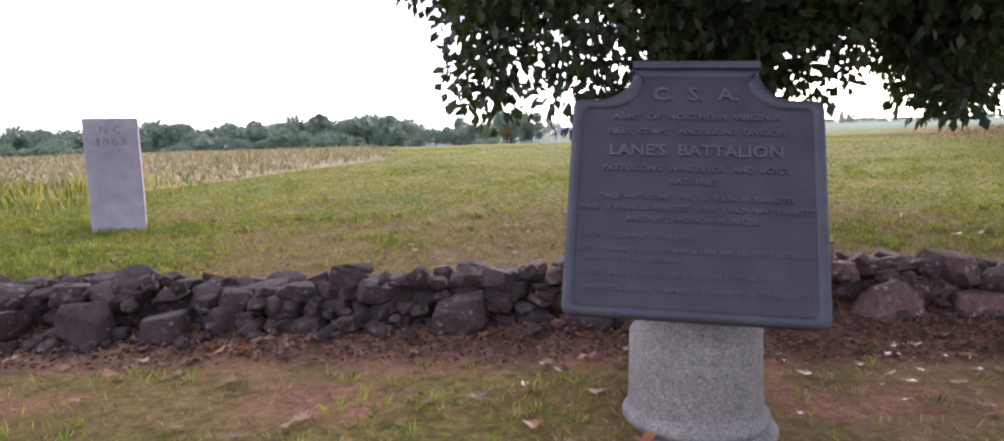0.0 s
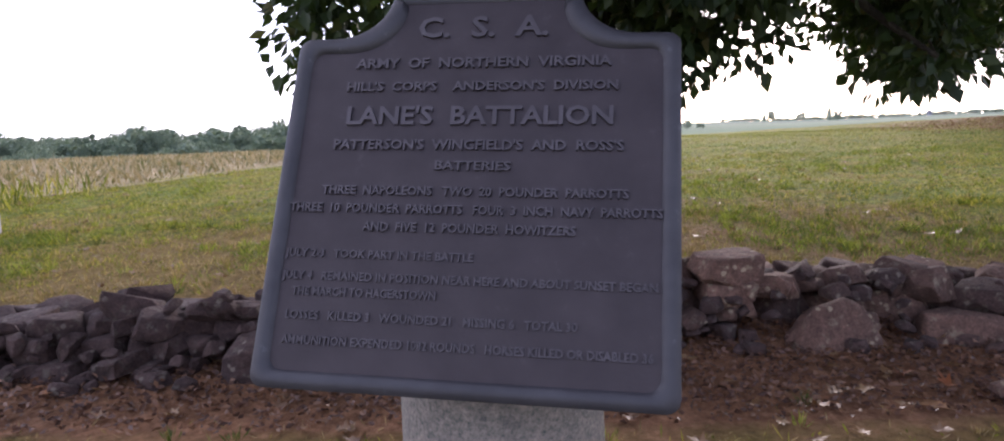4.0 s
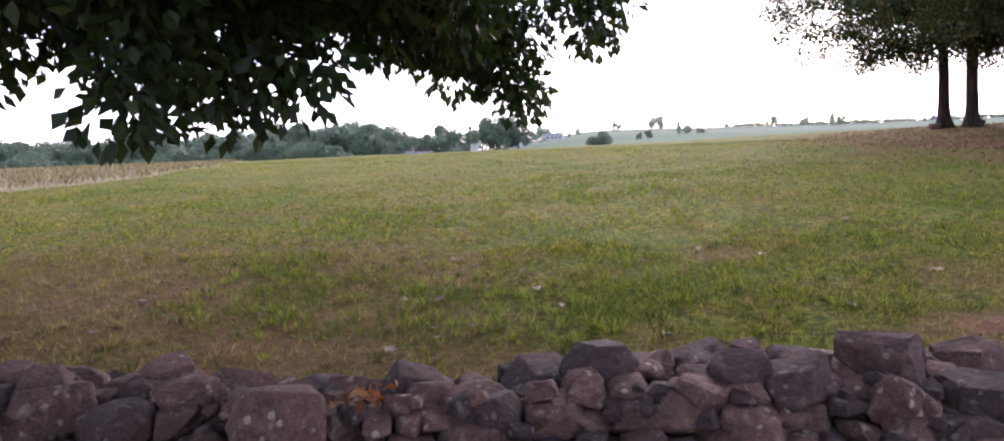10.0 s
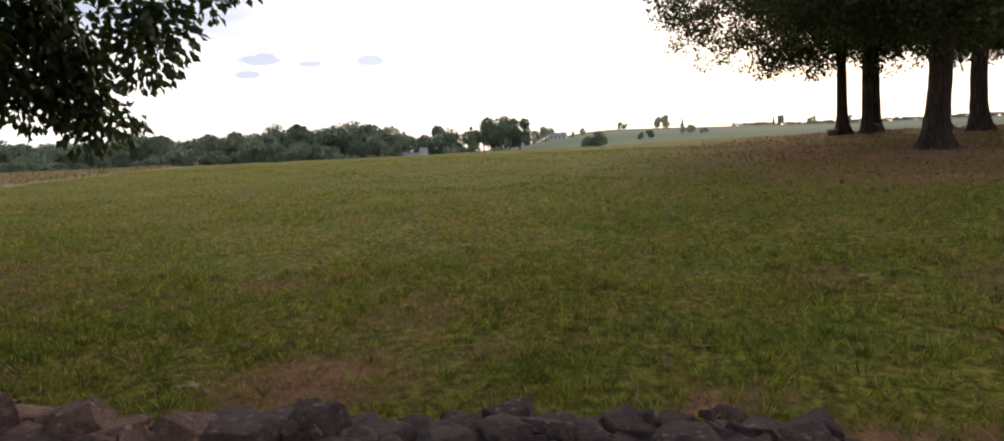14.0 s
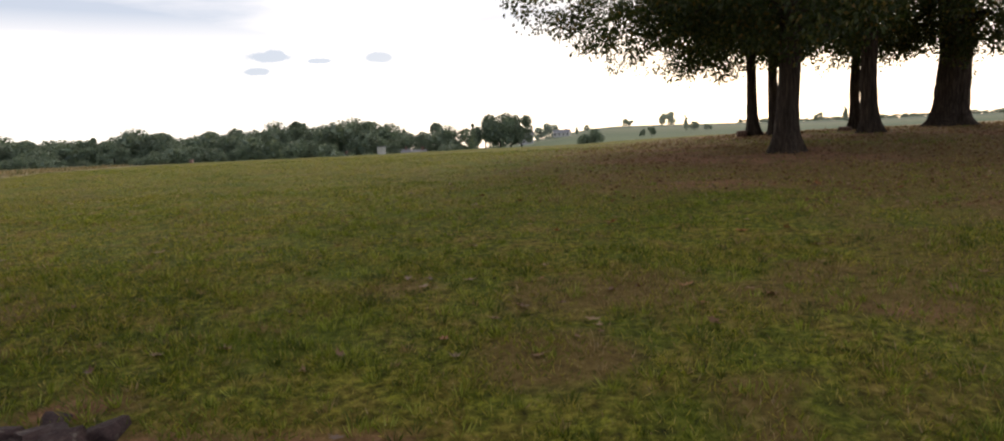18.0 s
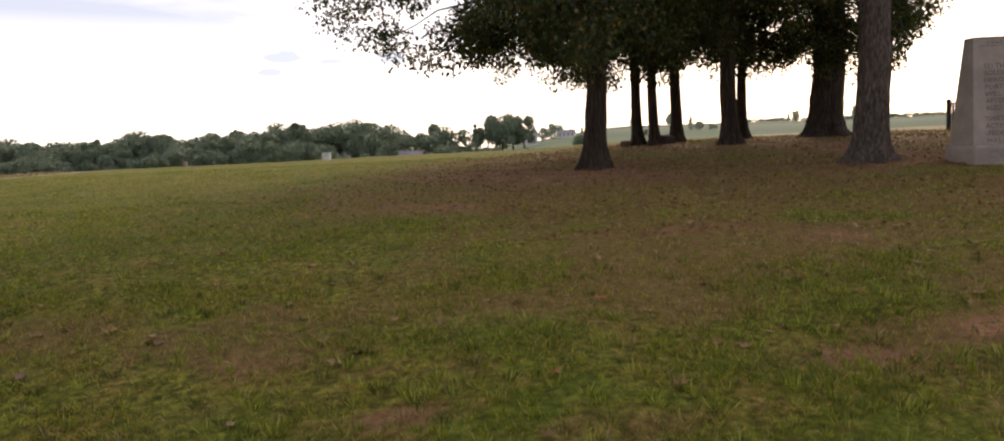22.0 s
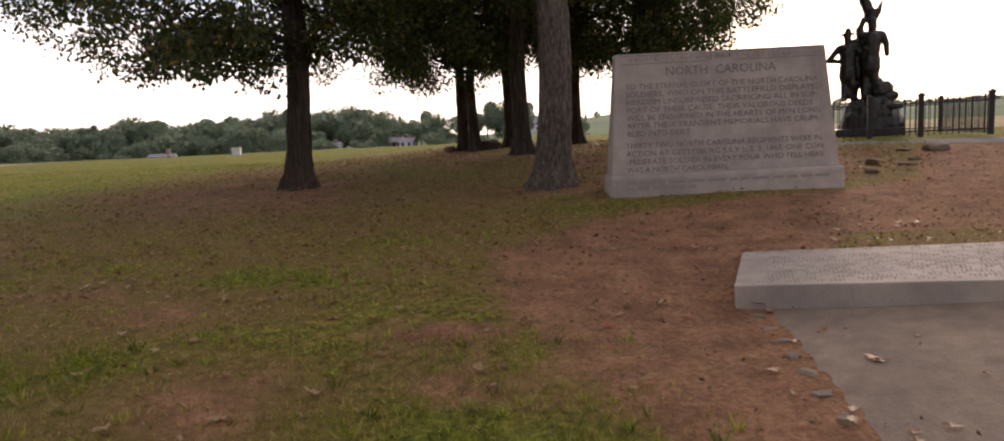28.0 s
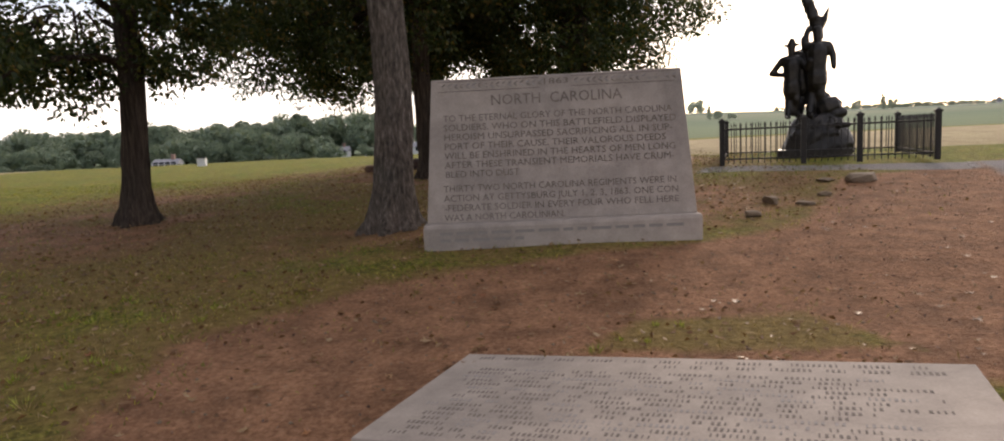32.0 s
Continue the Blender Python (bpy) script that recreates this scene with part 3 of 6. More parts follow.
def cover(x, y):
    """How far the ground is dry or littered, bare earth, and straw."""
    dry = 0.9 * poly_in(x, y, [(-2.5, 5.2), (5.6, 5.2), (5.2, 7.0), (4.2, 8.6), (0.5, 8.6), (-2.5, 7.4)], 0.9)
    for cx, cy, rx, ry, k in ((27.2, 10.9, 1.1, 0.6, 0.6), (20.4, 6.6, 1.3, 0.45, 0.9), (21.3, 7.6, 1.0, 0.8, 0.8), (18.9, 6.2, 0.7, 0.3, 0.8), (8.15, 5.87, 0.50, 0.40, 1.0), (13.5, 7.1, 0.45, 0.5, 0.8), (18.7, 9.8, 1.6, 0.6, 0.9), (15.2, 6.6, 0.8, 0.35, 0.7), (17.5, 7.4, 0.7, 0.4, 0.6),
                              (20.2, 9.4, 1.3, 0.7, 0.9), (22.5, 10.6, 1.3, 1.2, 0.8), (2.0, 2.9, 3.2, 0.9, 0.8), (-2.0, 3.2, 2.5, 0.6, 0.75), (-0.4, 2.2, 2.0, 0.7, 0.7)):
        dry = np.maximum(dry, k * blob(x, y, cx, cy, rx, ry))
    dry = np.maximum(dry, 0.5 * ss(0.56, 0.72, mottle(x, y, 1.1, 8)) * (1 - 0.7 * ss(7.5, 10, y)) * (1 - ss(16, 30, y)) * (1 - 0.8 * lushness(x, y)))
    dry = np.maximum(dry, 0.62 * ss(13.5, 19, x) * ss(0.42, 0.62, mottle(x, y, 0.9, 14)) * (1 - ss(13, 16, y)) * (1 - 0.7 * lushness(x, y)))
    litter = poly_in(x, y, [(13.0, 13.8), (16.5, 11.6), (21.5, 11.2), (29.0, 15.0), (31.0, 19.0), (29.0, 29.0), (19.0, 31.0), (15.0, 24.0)], 3.0)
    dry = np.maximum(dry, 0.95 * litter * (0.55 + 0.45 * ss(0.35, 0.6, mottle(x, y, 1.5, 5))))
    dry = dry * (1 - 0.55 * lushness(x, y))
    dirt = np.zeros(np.shape(x))
    dirt = np.maximum(dirt, poly_in(x, y, [(-9, 3.9), (12, 3.8), (12, 5.0), (-9, 5.0)], 0.25) * 0.95)
    for outline in ([(23.1, 9.2), (24.2, 6.6), (25.4, 6.6), (25.8, 10.2), (24.0, 12.4), (22.9, 11.0)], [(23.5, 10.3), (30.0, 9.6), (34.0, 13.5), (34.0, 16.0), (27.8, 13.8), (24.0, 12.4)],
                    [(28.5, 13.0), (34.0, 13.0), (36.0, 21.0), (31.2, 18.6)]):
        dirt = np.maximum(dirt, poly_in(x, y, outline, 0.45))
    dirt = np.maximum(dirt, 0.4 * litter * ss(12.5, 16.0, y) * ss(0.40, 0.62, mottle(x, y, 2.0, 9)))
    for cx, cy, rx, ry, k in ((-0.75, 3.35, 0.45, 0.22, 0.6), (1.9, 3.3, 0.9, 0.25, 0.5), (-2.4, 3.3, 0.5, 0.18, 0.4), (20.2, 6.45, 0.75, 0.25, 0.5), (20.8, 6.75, 0.6, 0.2, 0.4), (21.25, 7.45, 0.5, 0.5, 0.4), (20.0, 9.15, 0.6, 0.35, 0.35), (22.6, 8.6, 0.6, 0.25, 0.6), (18.7, 9.75, 1.0, 0.2, 0.3), (19.0, 6.2, 0.5, 0.15, 0.4), (16.3, 5.55, 0.3, 0.12, 0.5), (15.1, 6.4, 0.35, 0.2, 0.3), (10.3, 5.4, 0.3, 0.15, 0.5), (8.15, 5.87, 0.36, 0.28, 0.5), (22.8, 7.7, 0.4, 0.3, 0.4), (15.4, 12.3, 1.0, 0.5, 0.35)):
        dirt = np.maximum(dirt, k * blob(x, y, cx, cy, rx, ry))
    dirt = np.maximum(dirt, 0.2 * poly_in(x, y, [(-1.0, 5.3), (5.0, 5.3), (5.5, 6.6), (3.0, 7.4), (0.0, 7.0)], 0.6) * ss(0.35, 0.6, mottle(x, y, 0.9, 12)))
    isle = poly_in(x, y, [(25.9, 10.45), (28.5, 10.15), (28.1, 11.5), (26.6, 11.35)], 0.25)
    dirt = dirt * (1 - isle)
    straw = poly_in(x, y, [(-90, 11.5), (-6.6, 10.6), (-4.2, 14.2), (-3.2, 18.0), (-4.0, 24.0), (-14.0, 54.0), (-90, 54.0)], 0.5)
    straw = np.maximum(straw, poly_in(x, y, [(27.0, 27.5), (70, 22.0), (90, 50.0), (30.0, 46.0)], 0.6))
    return np.clip(dry, 0, 1), np.clip(dirt, 0, 1), np.clip(straw, 0, 1)


def gravel(x, y):
    g = poly_in(x, y, [(32.6, 14.0), (60, 10.0), (60, 21.0), (34.6, 20.4)], 0.5)
    return np.maximum(g, poly_in(x, y, [(29.0, 20.7), (33.9, 19.5), (34.3, 20.4), (29.3, 21.55)], 0.25))


def graded(lo, hi, step, far_lo, far_hi, grow=1.16):
    mid = list(np.arange(lo, hi + step, step))
    a, s = lo, step
    left = []
    while a > far_lo:
        s *= grow
        a -= s
        left.append(a)
    b, s = mid[-1], step
    right = []
    while b < far_hi:
        s *= grow
        b += s
        right.append(b)
    return np.array(left[::-1] + mid + right)


def build_ground():
    xs = graded(-9, 36, 0.2, -1600, 1600)
    ys = graded(-3, 27, 0.2, -400, 2600)
    X, Y = np.meshgrid(xs, ys)
    Z = height(X, Y)
    nx, ny = len(xs), len(ys)
    V = np.stack([X, Y, Z], -1).reshape(-1, 3)
    i = (np.arange(ny - 1)[:, None] * nx + np.arange(nx - 1)[None]).reshape(-1, 1)
    F = np.concatenate([i, i + 1, i + nx + 1, i + nx], 1)
    me = smooth(fast_mesh("ground", V, F))
    d, e, s = cover(X, Y)
    col = me.color_attributes.new("cover", "FLOAT_COLOR", "POINT")
    col.data.foreach_set("color", np.stack([d, e, s, gravel(X, Y)], -1).reshape(-1).astype(np.float32))
    ob = part("ground", me, M_ground)
    tagged(ob, "uneven mown meadow with dry patches, leaf litter and bare reddish earth", "ground", kind="structure")


build_ground()


# ---------------------------------------------------------------- tablet on its granite pedestal
def lathe(profile, seg=64):
    V, F = [], []
    for r, z in profile:
        for j in range(seg):
            a = 2 * math.pi * j / seg
            V.append((r * math.cos(a), r * math.sin(a), z))
    for k in range(len(profile) - 1):
        for j in range(seg):
            F.append((k * seg + j, k * seg + (j + 1) % seg, (k + 1) * seg + (j + 1) % seg, (k + 1) * seg + j))
    return smooth(fast_mesh("lathe", np.array(V), np.array(F)))


def prism(outline, depth, bev=0.008):
    """A plate in the x-y plane from an outline, its face at z = 0."""
    bm = bmesh.new()
    vs = [bm.verts.new((x, y, -depth)) for x, y in outline]
    f = bm.faces.new(vs)
    r = bmesh.ops.extrude_face_region(bm, geom=[f])
    for v in r["geom"]:
        if isinstance(v, bmesh.types.BMVert):
            v.co.z = 0
    bmesh.ops.recalc_face_normals(bm, faces=bm.faces[:])
    if bev:
        es = [e for e in bm.edges if abs(e.verts[0].co.z) < 1e-6 and abs(e.verts[1].co.z) < 1e-6]
        bmesh.ops.bevel(bm, geom=es, offset=bev, segments=2, affect="EDGES", profile=0.6)
    return bm


def tablet_outline(w, h, inset=0.0):
    """Half tab at the top between two concave quarter curves, rounded corners elsewhere."""
    hw, top, tab, r = w / 2 - inset, h - inset, 0.50 * w / 2 - inset, 0.035
    sh = h * 0.865 - inset
    pts = []
    for cx, cy, a0 in ((-hw + r, inset + r, 180), (hw - r, inset + r, 270), (hw - r, sh - r, 0)):
        for k in range(5):
            a = radians(a0 + 22.5 * k)
            pts.append((cx + r * math.cos(a), cy + r * math.sin(a)))
    q = top - sh
    right = []
    for k in range(9):
        a = radians(90 * k / 8)
        right.append((tab + q * 1.05 * (1 - math.sin(a)), sh + q * (1 - math.cos(a)) * 0.93))
    pts += right
    pts += [(tab + 0.012, sh + q * 0.95), (tab + 0.012, top), (-tab - 0.012, top), (-tab - 0.012, sh + q * 0.95)]
    pts += [(-x, y) for x, y in right[::-1]]
    for k in range(5):
        a = radians(90 + 22.5 * k)
        pts.append((-hw + r + r * math.cos(a), sh - r + r * math.sin(a)))
    return pts


def rim_mesh(outer, inner, z=0.014):
    n = len(outer)
    V = [(x, y, z * 0.2) for x, y in outer] + [(0.75 * a + 0.25 * c, 0.75 * b + 0.25 * d, z) for (a, b), (c, d) in zip(outer, inner)]
    V += [(0.2 * a + 0.8 * c, 0.2 * b + 0.8 * d, z) for (a, b), (c, d) in zip(outer, inner)] + [(x, y, 0.0005) for x, y in inner]
    F = [(k * n + j, k * n + (j + 1) % n, (k + 1) * n + (j + 1) % n, (k + 1) * n + j) for k in range(3) for j in range(n)]
    return fast_mesh("rim", np.array(V), np.array(F))


def tablet_marker():
    x0, y0 = 1.04, 3.07
    g = float(height(x0, y0))
    root = tagged(new("battery_tablet_marker"), "dark bronze inscribed tablet tilted on a speckled grey granite pedestal", "monument")
    g -= 0.06
    root.location = (x0, y0, g)
    top = 0.80 - g + 0.18
    prof = [(0.0, -0.06), (0.365, -0.06), (0.365, 0.045), (0.355, 0.06), (0.335, 0.065)]
    prof += [(0.306 + 0.026 * math.sin(math.pi * k / 8), 0.065 + 0.08 * k / 8) for k in range(9)]
    prof += [(0.302, 0.165), (0.298, 0.27), (0.294, top - 0.01), (0.28, top), (0.0, top)]
    me = lathe(prof)
    for v in me.vertices:
        if v.co.z > top - 0.05:
            v.co.z -= 0.62 * max(0.0, v.co.y + 0.30)
    part("pedestal", me, M_granite, root, "speckled grey granite column with a moulded foot")
    w, h = 1.052, 1.112
    plate = part("tablet", prism(tablet_outline(w, h), 0.045), M_tablet, root, "dark purplish bronze tablet")
    plate.matrix_local = pose(0.928 - x0, 2.687 - y0, 0.899 - g) @ pose(0, 0, 0, 0, 0, -8.9) @ pose(0, 0, 0, 68.4, 0, 0) @ pose(0, 0, 0, 0, 0, -3.1)
    part("raised_rim", rim_mesh(tablet_outline(w, h), tablet_outline(w, h, 0.045)), M_tablet_rim, plate, "raised rim, worn pale along its edges")
    cap = part("top_ledge", box_bm(0.54, 0.035, 0.05, 0.005, False), M_tablet_rim, plate)
    cap.location = (0, h + 0.008, 0.005)
    rows = (("C.  S.  A.", 0.36, 0.085, 0.945), ("ARMY  OF  NORTHERN  VIRGINIA", 0.70, 0.040, 0.855), ("HILL'S  CORPS    ANDERSON'S  DIVISION", 0.735, 0.036, 0.788), ("LANE'S  BATTALION", 0.715, 0.072, 0.692),
            ("PATTERSON'S  WINGFIELD'S  AND  ROSS'S", 0.77, 0.038, 0.622), ("BATTERIES", 0.20, 0.034, 0.567), ("THREE  NAPOLEONS   TWO  20  POUNDER  PARROTTS", 0.80, 0.033, 0.498),
            ("THREE  10  POUNDER  PARROTTS   FOUR  3  INCH  NAVY  PARROTTS", 0.965, 0.033, 0.450), ("AND  FIVE  12  POUNDER  HOWITZERS", 0.55, 0.033, 0.402))
    for body, width, size, y in rows:
        t = part("lettering", text_mesh(body, width, size, 0.006, bold=0.022), M_tablet_letter, plate)
        tagged(t, kind="stuff")
        t.location = (0, y * 1.016, 0.002)
    low = (("JULY 2-3   TOOK PART IN THE BATTLE", 0.50, 0.330, -0.475), ("JULY 4   REMAINED IN POSITION NEAR HERE AND ABOUT SUNSET BEGAN", 0.95, 0.272, -0.475), ("THE MARCH TO HAGERSTOWN", 0.38, 0.232, -0.445),
           ("LOSSES   KILLED 3   WOUNDED 21   MISSING 6   TOTAL 30", 0.74, 0.172, -0.455), ("AMMUNITION EXPENDED 1082 ROUNDS   HORSES KILLED OR DISABLED 36", 0.92, 0.110, -0.455))
    for body, width, y, x in low:
        t = part("lettering", text_mesh(body, width, 0.030, 0.004, "LEFT", bold=0.02), M_tablet_letter, plate)
        tagged(t, kind="stuff")
        t.location = (x, y * 1.016, 0.0015)


tablet_marker()


# ---------------------------------------------------------------- small granite marker
def small_marker():
    x, y = -4.46, 8.13
    ob = part("granite_marker", box_bm(0.56, 0.50, 1.41, 0.012), M_pink_granite)
    g = float(height(x, y))
    ob.matrix_world = pose(x, y, g - 0.12, 0, 0, 27)
    tagged(ob, "pale smooth granite marker standing in mown grass", "monument")
    for body, z, x_, wd in (("N", 1.235, -0.075, 0.075), ("C", 1.235, 0.065, 0.075), ("1", 1.095, -0.135, 0.03), ("8", 1.095, -0.06, 0.065), ("6", 1.095, 0.03, 0.065), ("3", 1.095, 0.115, 0.06)):
        t = part("lettering", text_mesh(body, wd, 0.13, 0.002), M_worn, ob)
        t.matrix_local = pose(x_, -0.2515, z, 90, 0, 0)


small_marker()


# ---------------------------------------------------------------- trees
def limb_path(a, b, sag, rng, n=9, wob=0.05):
    a, b = np.array(a, float), np.array(b, float)
    t = np.linspace(0, 1, n)[:, None]
    p = a + (b - a) * t
    p[:, 2] += sag * np.sin(np.pi * t[:, 0])
    p[1:-1] += rng.normal(size=(n - 2, 3)) * wob * np.linalg.norm(b - a) * 0.25
    return p


def trunk_mesh(h, r0, flare, lean, rng, rings=34, seg=44, ridge=0.05, crook=0.04):
    z = np.linspace(0, 1, rings) ** 1.4 * (h + 0.3) - 0.3
    zz = np.clip(z, 0, None)
    rad = r0 * (1 - 0.32 * zz / h) + flare * np.exp(-np.maximum(z + 0.05, 0) / 0.28)
    px = lean[0] * zz + crook * np.sin(zz * 1.3 + rng.random() * 6)
    py = lean[1] * zz + crook * np.sin(zz * 1.1 + rng.random() * 6)
    a = np.linspace(0, 2 * np.pi, seg, endpoint=False)
    furrow = rng.normal(size=seg) * ridge
    k = 5 + int(rng.integers(3))
    ph = rng.random() * 6
    R = rad[:, None] * (1 + furrow[None] * (0.6 + 0.4 * rng.random((rings, seg)))) + flare * 0.45 * np.exp(-np.maximum(z, 0) / 0.22)[:, None] * np.cos(k * a + ph)[None]
    R = R + rad[:, None] * 0.03 * rng.normal(size=(rings, seg))
    V = np.stack([px[:, None] + R * np.cos(a), py[:, None] + R * np.sin(a), z[:, None] * np.ones(seg)], -1).reshape(-1, 3)
    F = [(i * seg + j, i * seg + (j + 1) % seg, (i + 1) * seg + (j + 1) % seg, (i + 1) * seg + j) for i in range(rings - 1) for j in range(seg)]
    return smooth(fast_mesh("trunk", V, np.array(F)))


def puff(centres, radii, per, rng, droop=0.5):
    """Leaf places and ways in tufts round the given centres."""
    C = np.repeat(centres, per, 0)
    R = np.repeat(radii, per)[:, None]
    d = rng.normal(size=C.shape)
    d = d / np.maximum(1, np.linalg.norm(d, axis=1, keepdims=True) / 1.9)
    P = C + d * R * np.array([0.5, 0.5, 0.42])
    D = unit(d) * 0.7 + rng.normal(size=C.shape) * 0.45
    D[:, 2] -= droop
    return P, D


def crown_centres(n, c, rx, ry, rz, rng, hollow=0.55, hem=0.0):
    """Tuft places in the outer part of an uneven ellipsoid."""
    d = unit(rng.normal(size=(n // 7 + 1, 3)))
    d = unit(np.repeat(d, 7, 0)[:n] + rng.normal(size=(n, 3)) * 0.105)
    lump = 1 + 0.16 * np.sin(3 * np.arctan2(d[:, 1], d[:, 0]) + c[0]) + 0.12 * np.sin(7 * d[:, 2] + 3 * d[:, 0] + c[1])
    r = (hollow + (1 - hollow) * rng.random(n) ** 0.6) * lump
    P = np.array(c) + d * r[:, None] * np.array([rx, ry, rz])
    if hem:
        hem, slope = hem if isinstance(hem, tuple) else (hem, 0.0)
        low = hem + slope * P[:, 1] + 0.30 * np.sin(1.9 * P[:, 0] + c[0]) + 0.26 * np.sin(2.3 * P[:, 1]) + np.abs(rng.normal(size=n)) * 0.30 - 0.12 * (rng.random(n) < 0.3)
        P[:, 2] = np.maximum(P[:, 2], low)
    return P


def tree(name, x, y, trunk_h, r0, flare, lean, crown, label, bark, leaf, seed, limbs=7, extra=(), leaf_l=0.14, leaf_w=0.065, per=46, droop=0.5, ridge=0.05, spread=1.1, group="", shade_bough=None):
    """crown: tufts, centre, radii, lowest hem, all from the tree's foot."""
    rng = np.random.default_rng(seed)
    g = float(height(x, y))
    root = tagged(new(name), label, "tree", group)
    root.location = (x, y, g)
    part("trunk", trunk_mesh(trunk_h, r0, flare, lean, rng, ridge=ridge), bark, root)
    n, c, rx, ry, rz, hem = crown
    C = crown_centres(n, c, rx, ry, rz, rng, hem=hem)
    if len(extra):
        C = np.concatenate([C, np.array(extra)])
    rad = 0.30 + 0.22 * rng.random(len(C))
    if len(extra):
        rad[-len(extra):] = 0.24 + 0.10 * rng.random(len(extra))
    P, D = puff(C, rad, per, rng, droop)
    me = leaf_mesh("crown", P, D, leaf_l * (0.7 + 0.6 * rng.random(len(P))), leaf_w * (0.75 + 0.5 * rng.random(len(P))), rng)
    part("crown", me, leaf, root, "dense drooping crown of leaves")
    # upper crown, mostly out of view, thickened to deepen the shade below
    U = crown_centres(int(n * 1.9), (c[0] * 0.5, c[1] * 0.5, c[2] + rz * 1.15), rx * spread, ry * spread, rz * 0.95, rng, 0.15)
    P, D = puff(U, 0.5 + 0.3 * rng.random(len(U)), 26, rng, droop)
    part("upper_crown", leaf_mesh("upper_crown", P, D, leaf_l * 1.8, leaf_w * 1.6, rng), leaf, root)
    if shade_bough:
        # unseen boughs, added over the wall only to shade it
        nb, cb, rb = shade_bough
        B = np.array(cb) + unit(rng.normal(size=(nb, 3))) * rng.random((nb, 1)) ** 0.4 * np.array(rb)
        P, D = puff(B, 0.32 + 0.26 * rng.random(nb), 40, rng, droop)
        part("overhanging_crown", leaf_mesh("overhanging_crown", P, D, leaf_l * 1.35, leaf_w * 1.15, rng), leaf, root)
    ends = C[rng.choice(len(C), limbs, replace=False)]
    if len(extra):
        ends[: min(3, limbs)] = np.array(extra)[rng.choice(len(extra), min(3, limbs), replace=False)]
    for k, e in enumerate(ends):
        s = 0.55 + 0.45 * k / limbs
        z0 = min(trunk_h * s, max(e[2] - 0.2, trunk_h * 0.42))
        start = (lean[0] * z0, lean[1] * z0, z0)
        part("limb", tube("limb", limb_path(start, e, 0.35, rng), np.linspace(r0 * 0.34, 0.012, 9), 9, 0.04, rng), bark, root)
    # twigs that carry the tufts
    V, F, o = [], [], 0
    pick = rng.choice(len(C), min(len(C), 90), replace=False)
    for i in pick:
        e = C[i]
        hub = np.array(c) * (1, 1, 0.9) + (e - np.array(c)) * 0.35
        v, f = tube_arrays(limb_path(hub, e, 0.15, rng, 5), np.linspace(0.03, 0.006, 5), 5)
        V.append(v)
        F.append(f + o)
        o += len(v)
    tagged(part("twig", fast_mesh("twig", np.concatenate(V), np.concatenate(F)), bark, root), kind="stuff")
    return root


def column_of(p, top, n, rng, spread=0.28):
    """Tufts hanging from height top down to p."""
    z = np.linspace(p[2], top, n)
    return [(p[0] + rng.normal() * spread * (0.4 + (k / n)), p[1] + rng.normal() * spread, z[k]) for k in range(n)]


rngx = np.random.default_rng(5)
bx, by = 1.68, 6.12
bg_ = float(height(bx, by))
hang = []
for px, py, pz, top, n in ((3.74, 5.5, 1.90, 3.0, 11), (5.55, 8.45, 2.05, 3.2, 12), (6.15, 8.5, 2.6, 3.4, 7), (0.05, 5.25, 2.0, 2.8, 8), (0.75, 5.05, 2.0, 2.9, 7),
                            (1.42, 5.25, 1.85, 2.6, 5), (2.25, 5.6, 1.95, 2.7, 5), (5.2, 6.2, 2.4, 3.2, 6), (2.8, 7.6, 2.4, 3.2, 6), (4.9, 8.0, 2.3, 3.2, 6), (2.5, 5.3, 2.1, 2.9, 7), (2.1, 5.35, 2.2, 2.9, 5), (4.19, 6.0, 2.05, 3.1, 9), (3.86, 6.0, 1.95, 3.0, 8), (4.42, 7.0, 2.45, 3.3, 8), (4.9, 7.3, 2.5, 3.3, 7), (5.2, 8.4, 2.4, 3.3, 9)):
    hang += [(a - bx, b - by, c - bg_) for a, b, c in column_of((px, py, pz), top, n, rngx, 0.2)]
for _ in range(22):
    cx_, cy_ = rngx.uniform(0.0, 5.2), rngx.uniform(4.9, 8.2)
    hem_ = 2.66 + 0.05 * (cy_ - 5) + 0.22 * math.sin(2.1 * cx_ + 0.8) + 0.14 * math.sin(4.7 * cx_ + cy_) + 0.3 * max(0.0, cx_ - 4.6)
    for _j in range(9):
        hang.append((cx_ + rngx.normal() * 0.26 - bx, cy_ + rngx.normal() * 0.22 - by, hem_ + 0.9 * rngx.random() ** 1.4 - bg_))
tree("shade_tree", bx, by, 5.2, 0.248, 0.11, (0.0, 0.0), (820, (1.65, 0.5, 3.6), 3.3, 2.9, 2.3, (2.5, 0.2)), "large shaggy-barked tree with low drooping dark leaves behind a stone wall",
     M_bark, M_leaf, 11, 9, hang, 0.108, 0.066, 96, 0.8, 0.12, 1.55, shade_bough=(1250, (1.6, -2.6, 4.9), (4.6, 2.8, 1.0)))

